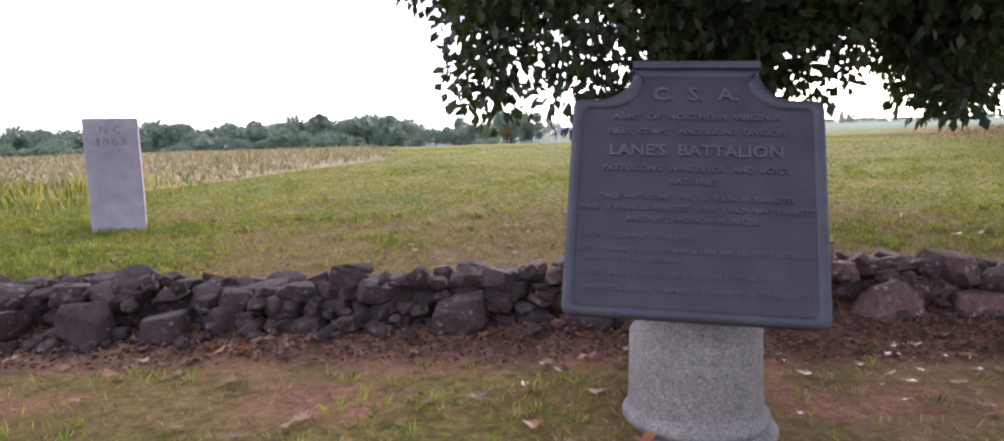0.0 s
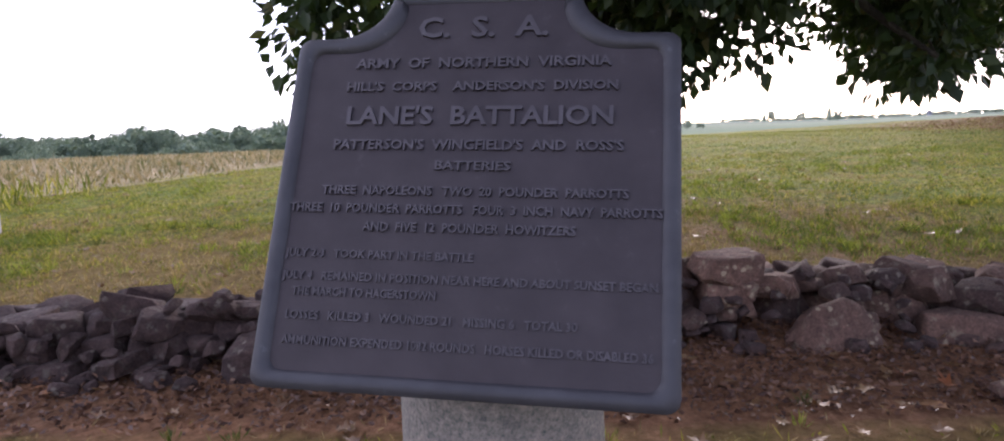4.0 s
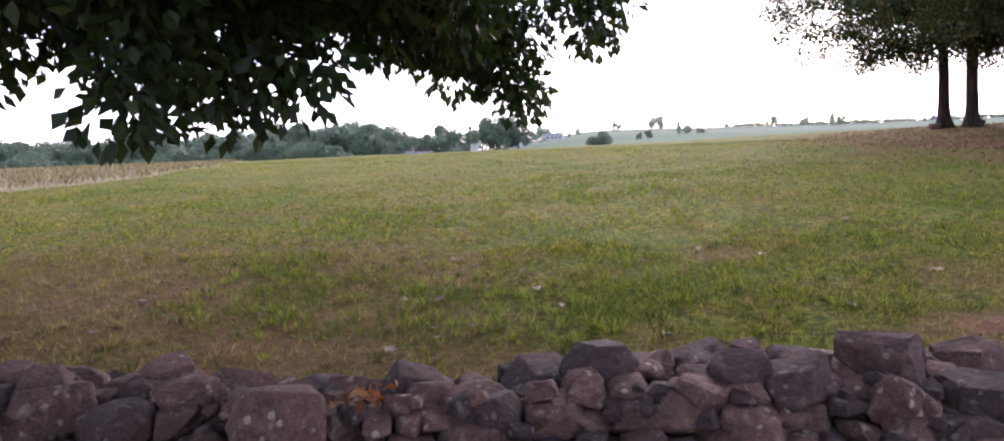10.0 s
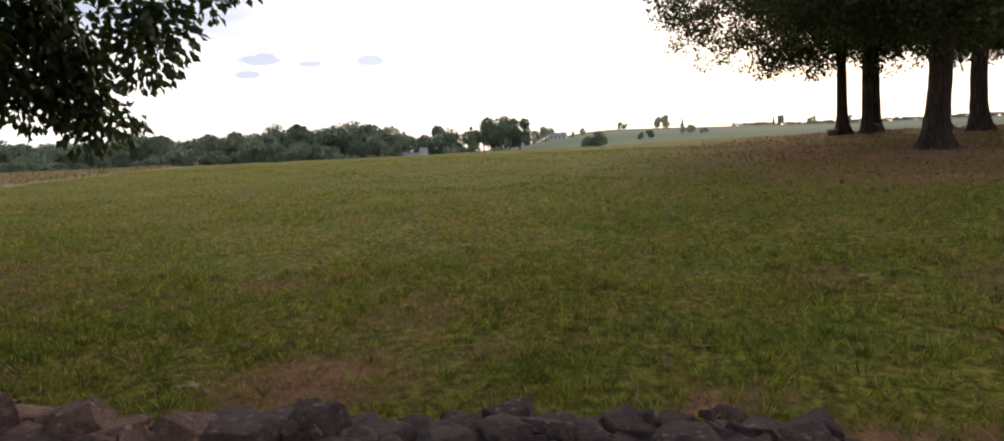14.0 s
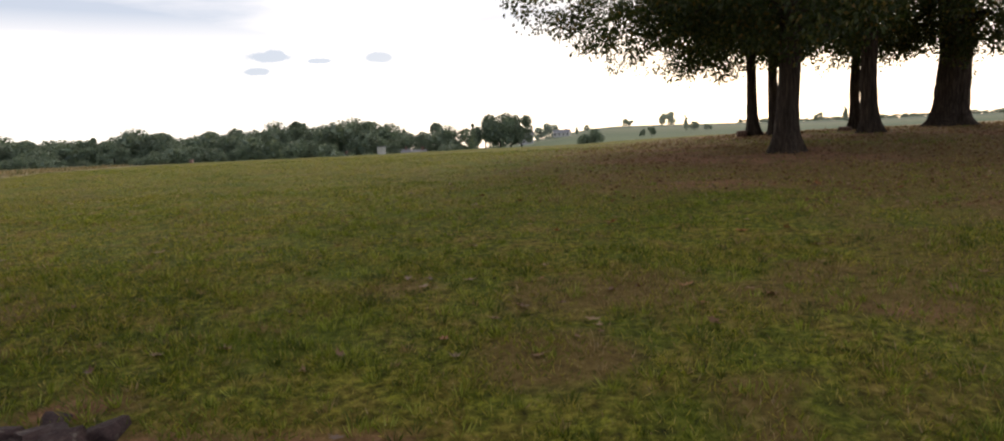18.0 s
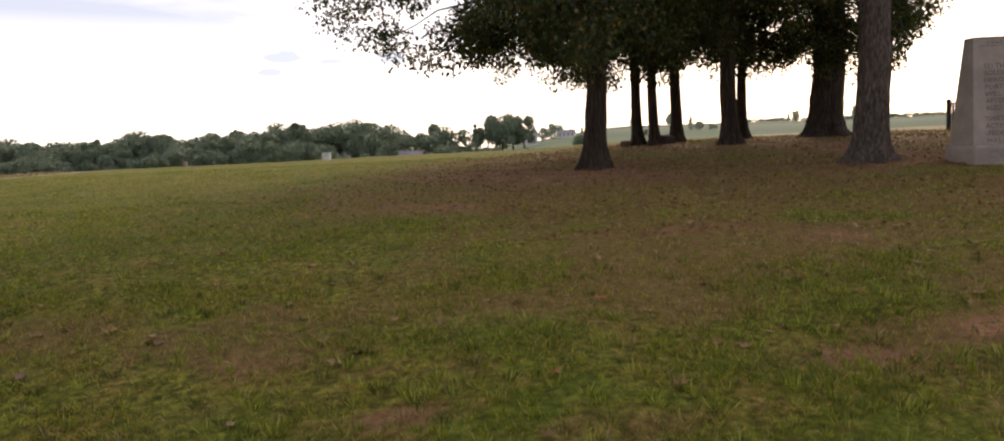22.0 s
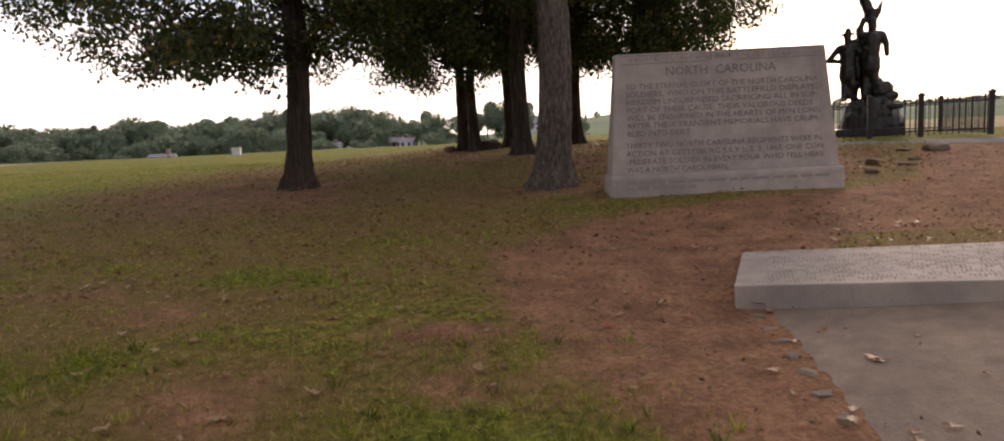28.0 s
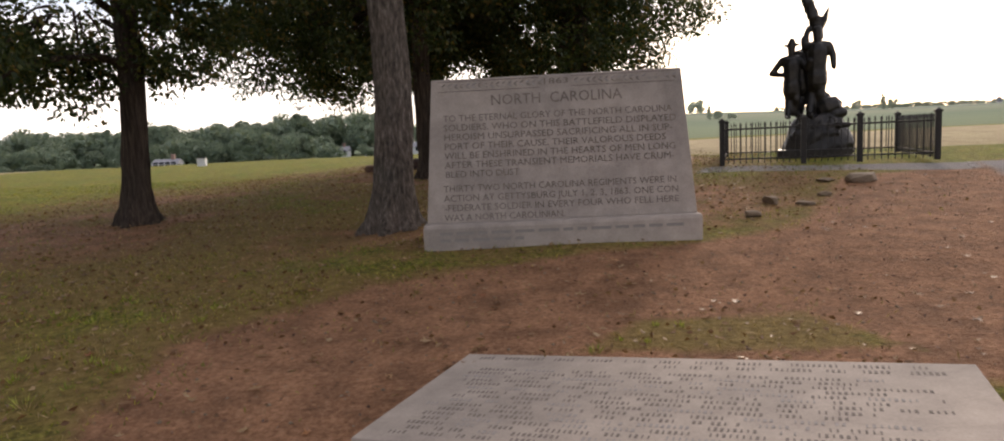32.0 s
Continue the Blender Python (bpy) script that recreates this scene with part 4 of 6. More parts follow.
for nm, x, y, th, r, fl, ln, cr, seed, lab in (
    ("oak_tree", 18.41, 17.28, 6.5, 0.235, 0.20, (0.018, 0.0), (560, (-0.7, -0.2, 4.9), 4.4, 3.9, 3.3, 2.5), 21, "oak with a dark trunk and wide low crown over leaf litter"),
    ("oak_tree", 22.69, 22.38, 6.5, 0.225, 0.18, (0.0, 0.0), (520, (-0.2, 0.3, 5.1), 4.4, 3.8, 3.2, 2.45), 22, "dark oak in a shady grove on leaf litter"),
    ("oak_tree", 20.70, 26.35, 6.0, 0.175, 0.15, (-0.05, 0.0), (560, (-1.5, 0.2, 4.8), 4.0, 3.4, 3.0, 1.95), 23, "slender leaning oak at the edge of the grove"),
    ("oak_tree", 21.05, 25.5, 6.0, 0.16, 0.12, (0.01, 0.0), (320, (0.0, 0.6, 5.2), 3.0, 3.0, 2.8, 2.2), 24, "slender oak close beside a leaning one"),
    ("oak_tree", 22.10, 27.1, 6.0, 0.20, 0.15, (0.02, 0.0), (300, (0.4, 0.8, 5.4), 3.2, 3.2, 2.8, 2.4), 25, "slender dark oak inside the grove"),
    ("oak_tree", 24.4, 26.8, 6.0, 0.17, 0.15, (-0.01, 0.0), (340, (0.4, 0.4, 5.2), 3.4, 3.4, 2.9, 2.35), 26, "slender straight oak inside the grove"),
    ("oak_tree", 26.3, 24.5, 7.0, 0.50, 0.34, (0.02, 0.0), (950, (0.0, 0.2, 5.3), 4.0, 4.0, 3.5, 2.35), 27, "stout old oak with a thick trunk and dark crown")):
    tree(nm, x, y, th, r, fl, ln, (int(cr[0] * 1.15), *cr[1:]), lab, M_bark_oak, M_leaf_oak, seed, 8, (), 0.105, 0.068, 74, 0.35, 0.05, group="oak grove")
tree("oak_tree", 23.49, 15.68, 8.5, 0.29, 0.23, (0.015, 0.0), (420, (0.2, 1.2, 9.0), 4.5, 4.0, 3.0, 5.4), "tall oak with pale grey furrowed trunk beside inscribed granite", M_bark_grey, M_leaf_oak, 28, 6, (), 0.13, 0.08, 52, 0.35, 0.045, group="oak grove")


# ---------------------------------------------------------------- inscribed granite stone
def inscribed_stone():
    w0, w1, hh = 3.34, 3.10, 1.78
    root = tagged(new("inscribed_stone"), "broad tapering grey granite stone covered with an engraved inscription", "monument")
    cx, cy = 25.99, 14.04
    root.matrix_world = pose(cx, cy, 1.495, 0, -0.05, 2.8)
    bm = bmesh.new()
    t0, t1, back = 0.0, 0.235, 0.62
    V = [(-w0 / 2, t0, 0), (w0 / 2, t0, 0), (w0 / 2, back, 0), (-w0 / 2, back, 0), (-w1 / 2, t1, hh), (w1 / 2, t1, hh), (w1 / 2, back - 0.16, hh), (-w1 / 2, back - 0.16, hh)]
    vs = [bm.verts.new(v) for v in V]
    for f in ((0, 1, 5, 4), (1, 2, 6, 5), (2, 3, 7, 6), (3, 0, 4, 7), (4, 5, 6, 7), (3, 2, 1, 0)):
        bm.faces.new([vs[i] for i in f])
    bmesh.ops.bevel(bm, geom=bm.edges[:], offset=0.012, segments=2, affect="EDGES", profile=0.6)
    body = part("shaft", bm, M_stele, root)
    bm = box_bm(w0 + 0.09, back + 0.19, 0.52, 0.055)
    b = part("plinth", bm, M_stele, root, "plain granite plinth")
    b.location = (0, back / 2 - 0.03, -0.52)
    tilt = math.degrees(math.atan2(hh, t1))
    face = pose(0, -0.0025, 0.0, tilt, 0, 0)
    ln = math.hypot(hh, t1)

    def put(body_, width, size, y, x=0.0, align="CENTER"):
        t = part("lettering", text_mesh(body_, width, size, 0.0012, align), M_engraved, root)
        tagged(t, kind="stuff")
        t.matrix_local = face @ pose(x, y, 0.0)

    put("1863", 0.30, 0.10, ln - 0.115)
    for y in (ln - 0.155, ln - 0.03):
        for a, b_ in ((-1.47, -0.2), (0.2, 1.47)):
            r = part("carved_band", box_bm(b_ - a, 0.008, 0.002, 0, False), M_engraved, root)
            r.matrix_local = face @ pose((a + b_) / 2, y, 0.0005)
    rg = np.random.default_rng(3)
    for a in np.arange(-1.42, 1.45, 0.075):
        if abs(a) > 0.2:
            r = part("carved_leaf", leaf_mesh("carved_leaf", np.array([[0, 0, 0], [0, 0, 0.0]]), np.array([[1, 0.6, 0], [1, -0.6, 0]]), 0.075, 0.03, rg, 0.0), M_worn, root)
            r.matrix_local = face @ pose(a, ln - 0.092, 0.001)
    put("NORTH  CAROLINA", 1.62, 0.185, ln - 0.345)
    rows = (("TO THE ETERNAL GLORY OF THE NORTH CAROLINA", 2.84), ("SOLDIERS. WHO ON THIS BATTLEFIELD DISPLAYED", 2.88), ("HEROISM UNSURPASSED SACRIFICING ALL IN SUP-", 2.82), ("PORT OF THEIR CAUSE. THEIR VALOROUS DEEDS", 2.74),
            ("WILL BE ENSHRINED IN THE HEARTS OF MEN LONG", 2.86), ("AFTER THESE TRANSIENT MEMORIALS HAVE CRUM-", 2.84), ("BLED INTO DUST", 0.92))
    y = ln - 0.53
    for body_, wd in rows:
        put(body_, wd, 0.116, y, -1.42, "LEFT")
        y -= 0.1165
    y -= 0.062
    for body_, wd in (("THIRTY TWO NORTH CAROLINA REGIMENTS WERE IN", 2.88), ("ACTION AT GETTYSBURG JULY 1, 2, 3, 1863. ONE CON", 2.90), ("-FEDERATE SOLDIER IN EVERY FOUR WHO FELL HERE", 2.90), ("WAS A NORTH CAROLINIAN.", 1.50)):
        put(body_, wd, 0.116, y, -1.45, "LEFT")
        y -= 0.121
    for k, (a, b_) in enumerate(((-1.5, 1.45), (-1.5, -0.55))):
        s = a
        while s < b_:
            wl = 0.10 + 0.16 * rg.random()
            r = part("worn_lettering", box_bm(wl, 0.002, 0.038, 0, False), M_worn, root)
            r.location = (s + wl / 2, -0.1260, -0.12 - 0.085 * k)
            s += wl + 0.05


inscribed_stone()


# ---------------------------------------------------------------- ground slab, pavement
SLAB = pose(24.815, 9.12, 0.897, 0, -3.5, -17.7)


def ground_slab():
    w, d, t = 3.25, 1.54, 0.29
    root = tagged(new("inscribed_ledger"), "low pale granite ledger slab with rows of worn lettering", "monument")
    root.matrix_world = SLAB
    b = part("slab", box_bm(w, d, t, 0.012), M_slab, root)
    b.location = (w / 2, d / 2, -t)
    rg = np.random.default_rng(8)
    y = d - 0.10
    k = 0
    while y > 0.05:
        hgt = 0.06 if k < 2 else 0.045
        a, e = (0.12, w - 0.2) if k == 0 else (1.45, w - 0.25) if k == 1 else (0.14 + 0.25 * rg.random(), w - 0.14 - 0.5 * rg.random())
        while a < e:
            wl = 0.10 + 0.22 * rg.random()
            # a word of illegible worn letters: short strokes
            n = int(wl / 0.031)
            bm = bmesh.new()
            for i in range(n):
                if rg.random() < 0.93:
                    r = bmesh.ops.create_cube(bm, size=1)
                    sw = 0.016 if rg.random() < 0.5 else 0.009
                    for v in r["verts"]:
                        v.co = Vector((v.co.x * sw + i * 0.031, v.co.y * hgt * (0.6 + 0.4 * rg.random()), v.co.z * 0.002))
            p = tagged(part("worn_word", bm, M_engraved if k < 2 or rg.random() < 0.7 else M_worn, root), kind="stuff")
            p.location = (a, y, 0.0012)
            a += wl + 0.06
        y -= hgt * 1.6 + (0.05 if k == 1 else 0)
        k += 1
    for a in (0.35, 0.83, 1.46, 2.3):
        r = part("dark_streak", box_bm(0.006 + 0.010 * rg.random(), 0.002, t * (0.6 + 0.38 * rg.random()), 0, False), M_worn, root)
        r.location = (a + 0.03 * rg.random(), -0.0008, -t * 0.49)


ground_slab()


def pavement():
    outline = [(24.62, 4.4), (33.0, 2.4), (33.0, 6.6), (24.95, 9.05)]
    n = 40
    V = []
    rg = np.random.default_rng(4)
    for i in range(n + 1):
        for j in range(n + 1):
            u, v = i / n, j / n
            p = (1 - u) * (1 - v) * np.array(outline[0]) + u * (1 - v) * np.array(outline[1]) + u * v * np.array(outline[2]) + (1 - u) * v * np.array(outline[3])
            if i == 0:
                p = p + (rg.normal() * 0.03, 0)
            V.append((p[0], p[1], float(height(p[0], p[1])) + 0.012 - (0.03 if i == 0 else 0)))
    F = [(i * (n + 1) + j, (i + 1) * (n + 1) + j, (i + 1) * (n + 1) + j + 1, i * (n + 1) + j + 1) for i in range(n) for j in range(n)]
    ob = part("pavement", smooth(fast_mesh("pavement", np.array(V), np.array(F))), M_pave)
    tagged(ob, "worn pale gravel pavement with a crumbling edge", "pavement", kind="structure")
    for k in range(16):
        v = k / 15
        x, y = 24.62 + (24.95 - 24.62) * v, 4.4 + 4.5 * v
        s = part("edging_stone", chunk(900 + k, 12), M_pave, ob)
        s.matrix_world = pose(x + rg.normal() * 0.02, y, float(height(x, y)) + 0.0, 0, 0, rg.random() * 360) @ Matrix.Diagonal((0.10, 0.16, 0.05, 1))


def chunk(seed, pts=16):
    """An angular lump inside a unit box."""
    rg = np.random.default_rng(seed)
    bm = bmesh.new()
    p = rg.uniform(-1, 1, (pts, 3))
    p = 0.5 * p / np.linalg.norm(p, axis=1, keepdims=True) + 0.5 * p / np.abs(p).max(1, keepdims=True) * rg.uniform(0.8, 1.0, (pts, 1))
    for q in p:
        bm.verts.new(tuple(0.5 * q))
    bmesh.ops.convex_hull(bm, input=bm.verts[:])
    bmesh.ops.delete(bm, geom=[v for v in bm.verts if not v.link_faces], context="VERTS")
    bmesh.ops.dissolve_limit(bm, angle_limit=radians(13), verts=bm.verts[:], edges=bm.edges[:])
    bmesh.ops.bevel(bm, geom=bm.edges[:], offset=0.04, segments=2, affect="EDGES", profile=0.5, clamp_overlap=True)
    bmesh.ops.triangulate(bm, faces=bm.faces[:])
    me = bpy.data.meshes.new("chunk")
    bm.to_mesh(me)
    bm.free()
    return me


def rock(seed, peak=1.0):
    """A blocky broken stone inside a unit box: a cube cut by slanting planes, its edges worn."""
    rg = np.random.default_rng(seed)
    bm = bmesh.new()
    bmesh.ops.create_cube(bm, size=1)
    for v in bm.verts:
        k = (rg.uniform(0.6, 1.0) if peak == 1.0 else peak) if v.co.z > 0 else 1.0
        v.co = Vector((v.co.x * k * rg.uniform(0.8, 1.0), v.co.y * k * rg.uniform(0.8, 1.0), v.co.z * (rg.uniform(0.5, 1.0) if v.co.z > 0 else 1.0)))
    for _ in range(int(rg.integers(8, 13)) if peak == 1.0 else 3):
        d = rg.normal(size=3) * (1.0, 1.0, 0.75)
        d /= np.linalg.norm(d)
        reach = rg.uniform(0.36, 0.50) if peak == 1.0 else 0.47
        bmesh.ops.bisect_plane(bm, geom=bm.verts[:] + bm.edges[:] + bm.faces[:], plane_co=Vector(d * reach), plane_no=Vector(d), clear_outer=True)
        bmesh.ops.holes_fill(bm, edges=[e for e in bm.edges if e.is_boundary])
    bmesh.ops.remove_doubles(bm, verts=bm.verts[:], dist=0.05)
    corners = [v.co.copy() for v in bm.verts]
    bm.clear()
    for c in corners:
        bm.verts.new(c)
    bmesh.ops.convex_hull(bm, input=bm.verts[:])
    bmesh.ops.delete(bm, geom=[v for v in bm.verts if not v.link_faces], context="VERTS")
    bmesh.ops.dissolve_limit(bm, angle_limit=radians(7), verts=bm.verts[:], edges=bm.edges[:])
    bmesh.ops.bevel(bm, geom=bm.edges[:], offset=0.075, segments=2, affect="EDGES", profile=0.5, clamp_overlap=True)
    for v in bm.verts:
        v.co += Vector(rg.normal(size=3) * 0.008)
    bmesh.ops.triangulate(bm, faces=bm.faces[:])
    me = bpy.data.meshes.new("rock")
    bm.to_mesh(me)
    bm.free()
    return smooth(me)


pavement()


# ---------------------------------------------------------------- bronze statue group
def statue():
    rg = np.random.default_rng(14)
    V, F, o = [], [], 0

    def add(v, f):
        nonlocal o
        V.append(v)
        F.append(f + o)
        o += len(v)

    def capsule(a, b, r0, r1, seg=10):
        a, b = np.array(a, float), np.array(b, float)
        d = b - a
        n = np.linalg.norm(d)
        s = np.array([-r0 * 0.98, -r0 * 0.6, 0, n * 0.25, n * 0.5, n * 0.75, n, n + r1 * 0.6, n + r1 * 0.98])
        rr = np.array([r0 * 0.03, r0 * 0.8, r0, *(r0 + (r1 - r0) * q for q in (0.25, 0.5, 0.75, 1.0)), r1 * 0.8, r1 * 0.03])
        add(*tube_arrays(a + unit(d) * s[:, None], rr, seg))

    def man(x, y, z, k, lean, arm_l, arm_r, hat=True):
        hip = np.array([x + lean * 0.9 * k, y, z + 0.92 * k])
        sh = np.array([x + lean * 1.5 * k, y, z + 1.46 * k])
        for s, fx in ((-1, -0.11), (1, 0.14)):
            knee = np.array([x + fx * 0.7 * k, y - 0.05 * s, z + 0.48 * k])
            foot = np.array([x + fx * k, y + 0.12 * s, z + 0.06])
            capsule(hip + (s * 0.09 * k, 0, 0), knee, 0.125 * k, 0.095 * k)
            capsule(knee, foot, 0.10 * k, 0.075 * k)
            capsule(foot, foot + (0.04, -0.18 * k, -0.02), 0.065 * k, 0.05 * k)
        capsule(hip, sh - (0, 0, 0.1), 0.185 * k, 0.21 * k)
        capsule(hip + (0, 0, -0.05), hip + (0, 0.03, -0.25), 0.21 * k, 0.22 * k)
        capsule(sh + (-0.16 * k, 0, 0), sh + (0.16 * k, 0, 0), 0.11 * k, 0.11 * k)
        head = sh + np.array([lean * 0.25, -0.02, 0.27 * k])
        capsule(head - (0, 0, 0.12 * k), head + (0, 0, 0.06 * k), 0.085 * k, 0.10 * k)
        if hat:
            capsule(head + (-0.16 * k, 0, 0.09 * k), head + (0.16 * k, 0, 0.10 * k), 0.035 * k, 0.035 * k)
            capsule(head + (0, 0, 0.10 * k), head + (0.01, 0, 0.20 * k), 0.10 * k, 0.075 * k)
        for s, (e, h) in ((-1, arm_l), (1, arm_r)):
            a = sh + (s * 0.22 * k, 0, 0)
            el, ha = a + np.array(e) * k, a + np.array(h) * k
            capsule(a, el, 0.085 * k, 0.07 * k)
            capsule(el, ha, 0.07 * k, 0.055 * k)
        return sh, head

    # x along the front, z from the bottom of the base
    man(-0.50, 0.0, 0.88, 1.02, -0.01, ((-0.25, 0.05, -0.31), (0.10, -0.10, -0.38)), ((0.14, -0.1, -0.26), (0.2, -0.2, -0.06)))
    man(-0.20, 0.20, 0.90, 1.10, 0.0, ((-0.12, -0.1, -0.3), (0.05, -0.2, -0.45)), ((0.1, 0, -0.3), (0.15, -0.1, -0.5)), False)
    man(0.04, -0.02, 0.90, 1.20, 0.02, ((-0.02, 0.05, 0.15), (0.06, 0.08, 0.40)), ((0.08, 0.0, -0.20), (0.10, -0.03, -0.45)), False)
    capsule((-0.04, 0.1, 1.90), (0.02, 0.1, 2.50), 0.22, 0.24)
    capsule((0.02, 0.08, 1.05), (0.04, 0.1, 1.90), 0.17, 0.22)
    # crouching figure behind a round bundle
    capsule((0.30, 0.0, 1.12), (0.42, 0.0, 1.16), 0.27, 0.26)
    capsule((0.20, 0.05, 1.45), (0.26, 0.05, 1.38), 0.12, 0.14)
    capsule((0.66, -0.05, 0.98), (0.48, -0.1, 0.95), 0.13, 0.15)
    # lowered blade, and the flag that hangs in folds from a slanting staff
    capsule((0.44, -0.05, 2.14), (0.58, -0.08, 1.58), 0.016, 0.010, 6)
    capsule((0.12, 0.1, 2.7), (-0.36, 0.15, 4.55), 0.03, 0.025, 6)
    for k in range(6):
        u = k / 5
        capsule((-0.32 + 0.40 * u, 0.12 - 0.06 * (k % 2), 4.35 - 1.0 * u), (-0.16 + 0.28 * u, 0.10 + 0.06 * (k % 2), 3.75 - 0.85 * u), 0.09, 0.12)
    capsule((0.10, 0.1, 3.10), (0.24, 0.08, 3.32), 0.12, 0.09)
    capsule((0.24, 0.08, 3.32), (0.34, 0.06, 3.60), 0.08, 0.02)
    # coats that join the figures
    capsule((-0.50, 0.06, 1.70), (-0.49, 0.08, 2.22), 0.16, 0.19)
    capsule((-0.47, 0.05, 1.05), (-0.49, 0.06, 1.75), 0.12, 0.16)
    # rough mound of rock, narrowing upward
    zz = np.array([0.0, 0.02, 0.20, 0.36, 0.52, 0.68, 0.82, 0.92, 0.94])
    lo = np.array([0.075, -0.76, -0.73, -0.69, -0.62, -0.56, -0.48, -0.36, 0.085])
    hi = np.array([0.095, 0.93, 0.92, 0.88, 0.80, 0.72, 0.66, 0.54, 0.105])
    v, f = tube_arrays(np.stack([0 * zz, 0 * zz, zz], -1), (hi - lo) / 2, 22)
    mid = np.interp(v[:, 2], zz, (lo + hi) / 2)
    v = v * (1, 0.68, 1) + rg.normal(size=v.shape) * 0.025 * (np.hypot(v[:, 0], v[:, 1]) > 0.1)[:, None]
    v[:, 0] += mid
    add(v, f)
    for k in range(16):
        z_ = rg.uniform(0.15, 0.85)
        p = np.array([rg.uniform(-0.62 + 0.2 * z_, 0.80 - 0.25 * z_), rg.uniform(-0.50, -0.40) * (1 - 0.35 * z_), z_])
        capsule(p, p + rg.normal(size=3) * (0.10, 0.03, 0.08), 0.09, 0.07, 7)
    me = fast_mesh("bronze_statue", np.concatenate(V), np.concatenate(F))
    ob = part("bronze_statue", me, M_statue)
    rm = ob.modifiers.new("fuse", "REMESH")
    rm.mode, rm.voxel_size, rm.use_smooth_shade = "VOXEL", 0.024, True
    g = float(height(32.4, 23.9))
    ob.matrix_world = pose(32.4, 23.9, g + 0.10, 0, 0, -18)
    tagged(ob, "dark bronze statue group on rough rock inside iron fence", "statue")
    pl = part("statue_plinth", box_bm(1.70, 1.30, 0.22, 0.02), M_statue)
    pl.matrix_world = pose(32.42, 23.9, g - 0.02, 0, 0, -18)
    tagged(pl, "low dark plinth block under a statue", "plinth")


statue()


# ---------------------------------------------------------------- iron fence
def fence():
    c = [(29.62, 21.62), (33.74, 20.60), (34.72, 24.5), (30.60, 25.5)]
    g0 = float(np.mean([height(x, y) for x, y in c]))
    root = tagged(new("iron_fence"), "square black iron picket fence with stout posts round a statue", "fence")
    root.location = (*c[0], g0)
    root.scale = (1, 1, 0.9)

    def post():
        bm = box_bm(0.11, 0.11, 1.10, 0.008)
        me = bpy.data.meshes.new("post")
        r = bmesh.ops.create_cube(bm, size=1)
        for v in r["verts"]:
            v.co = Vector((v.co.x * 0.145, v.co.y * 0.145, v.co.z * 0.05 + 1.11))
        r = bmesh.ops.create_cone(bm, cap_ends=True, segments=4, radius1=0.09, radius2=0.01, depth=0.06)
        for v in r["verts"]:
            v.co = Matrix.Rotation(radians(45), 3, "Z") @ v.co + Vector((0, 0, 1.16))
        bm.to_mesh(me)
        bm.free()
        me.materials.append(M_iron)
        return me

    def picket():
        bm = bmesh.new()
        bmesh.ops.create_cone(bm, cap_ends=True, segments=6, radius1=0.011, radius2=0.011, depth=0.95)
        for v in bm.verts:
            v.co.z += 0.52
        r = bmesh.ops.create_cone(bm, cap_ends=True, segments=6, radius1=0.022, radius2=0.002, depth=0.10)
        for v in r["verts"]:
            v.co.z += 1.03
        me = bpy.data.meshes.new("picket")
        bm.to_mesh(me)
        bm.free()
        me.materials.append(M_iron)
        return me

    mp, mk = post(), picket()
    for (ax, ay), (bx_, by_) in zip(c, c[1:] + c[:1]):
        L_ = math.hypot(bx_ - ax, by_ - ay)
        ang = math.degrees(math.atan2(by_ - ay, bx_ - ax))
        fr = (0.0, 0.40, 0.66) if (ax, ay) == c[0] else (0.0,)
        for u in fr:
            p = part("post", mp, None, root)
            p.matrix_local = pose(ax + (bx_ - ax) * u - c[0][0], ay + (by_ - ay) * u - c[0][1], 0, 0, 0, ang)
        for z in (0.16, 0.90):
            bm = box_bm(L_, 0.03, 0.035, 0.004, False)
            r = part("rail", bm, M_iron, root)
            r.matrix_local = pose((ax + bx_) / 2 - c[0][0], (ay + by_) / 2 - c[0][1], z, 0, 0, ang)
        n = int(L_ / 0.125)
        for k in range(1, n):
            u = k / n
            if min(abs(u - q) for q in fr) * L_ < 0.06:
                continue
            p = part("picket", mk, None, root)
            p.matrix_local = pose(ax + (bx_ - ax) * u - c[0][0], ay + (by_ - ay) * u - c[0][1], 0)


fence()

# loose boulders by the paths and under the trees
for k, (x, y, sx, sy, sz) in enumerate(((31.3, 18.2, 0.66, 0.46, 0.22), (30.75, 18.5, 0.35, 0.3, 0.08), (29.15, 16.35, 0.36, 0.28, 0.16), (29.6, 16.1, 0.34, 0.24, 0.08), (30.2, 17.0, 0.24, 0.2, 0.10), (28.6, 15.2, 0.25, 0.2, 0.12),
                                        (21.5, 26.0, 0.9, 0.6, 0.45), (20.2, 26.1, 0.5, 0.4, 0.3), (23.4, 25.5, 0.5, 0.4, 0.22), (3.9, 4.02, 0.14, 0.12, 0.10), (3.2, 3.95, 0.16, 0.14, 0.12))):
    b = part("boulder", chunk(300 + k, 30), M_boulder if k < 6 else M_fieldstone)
    b.matrix_world = pose(x, y, float(height(x, y)) + sz * 0.28, 0, 0, 37 * k) @ Matrix.Diagonal((sx, sy, sz, 1))
    tagged(b, "rounded brown fieldstone half sunk in bare ground", "stone", "loose boulders")


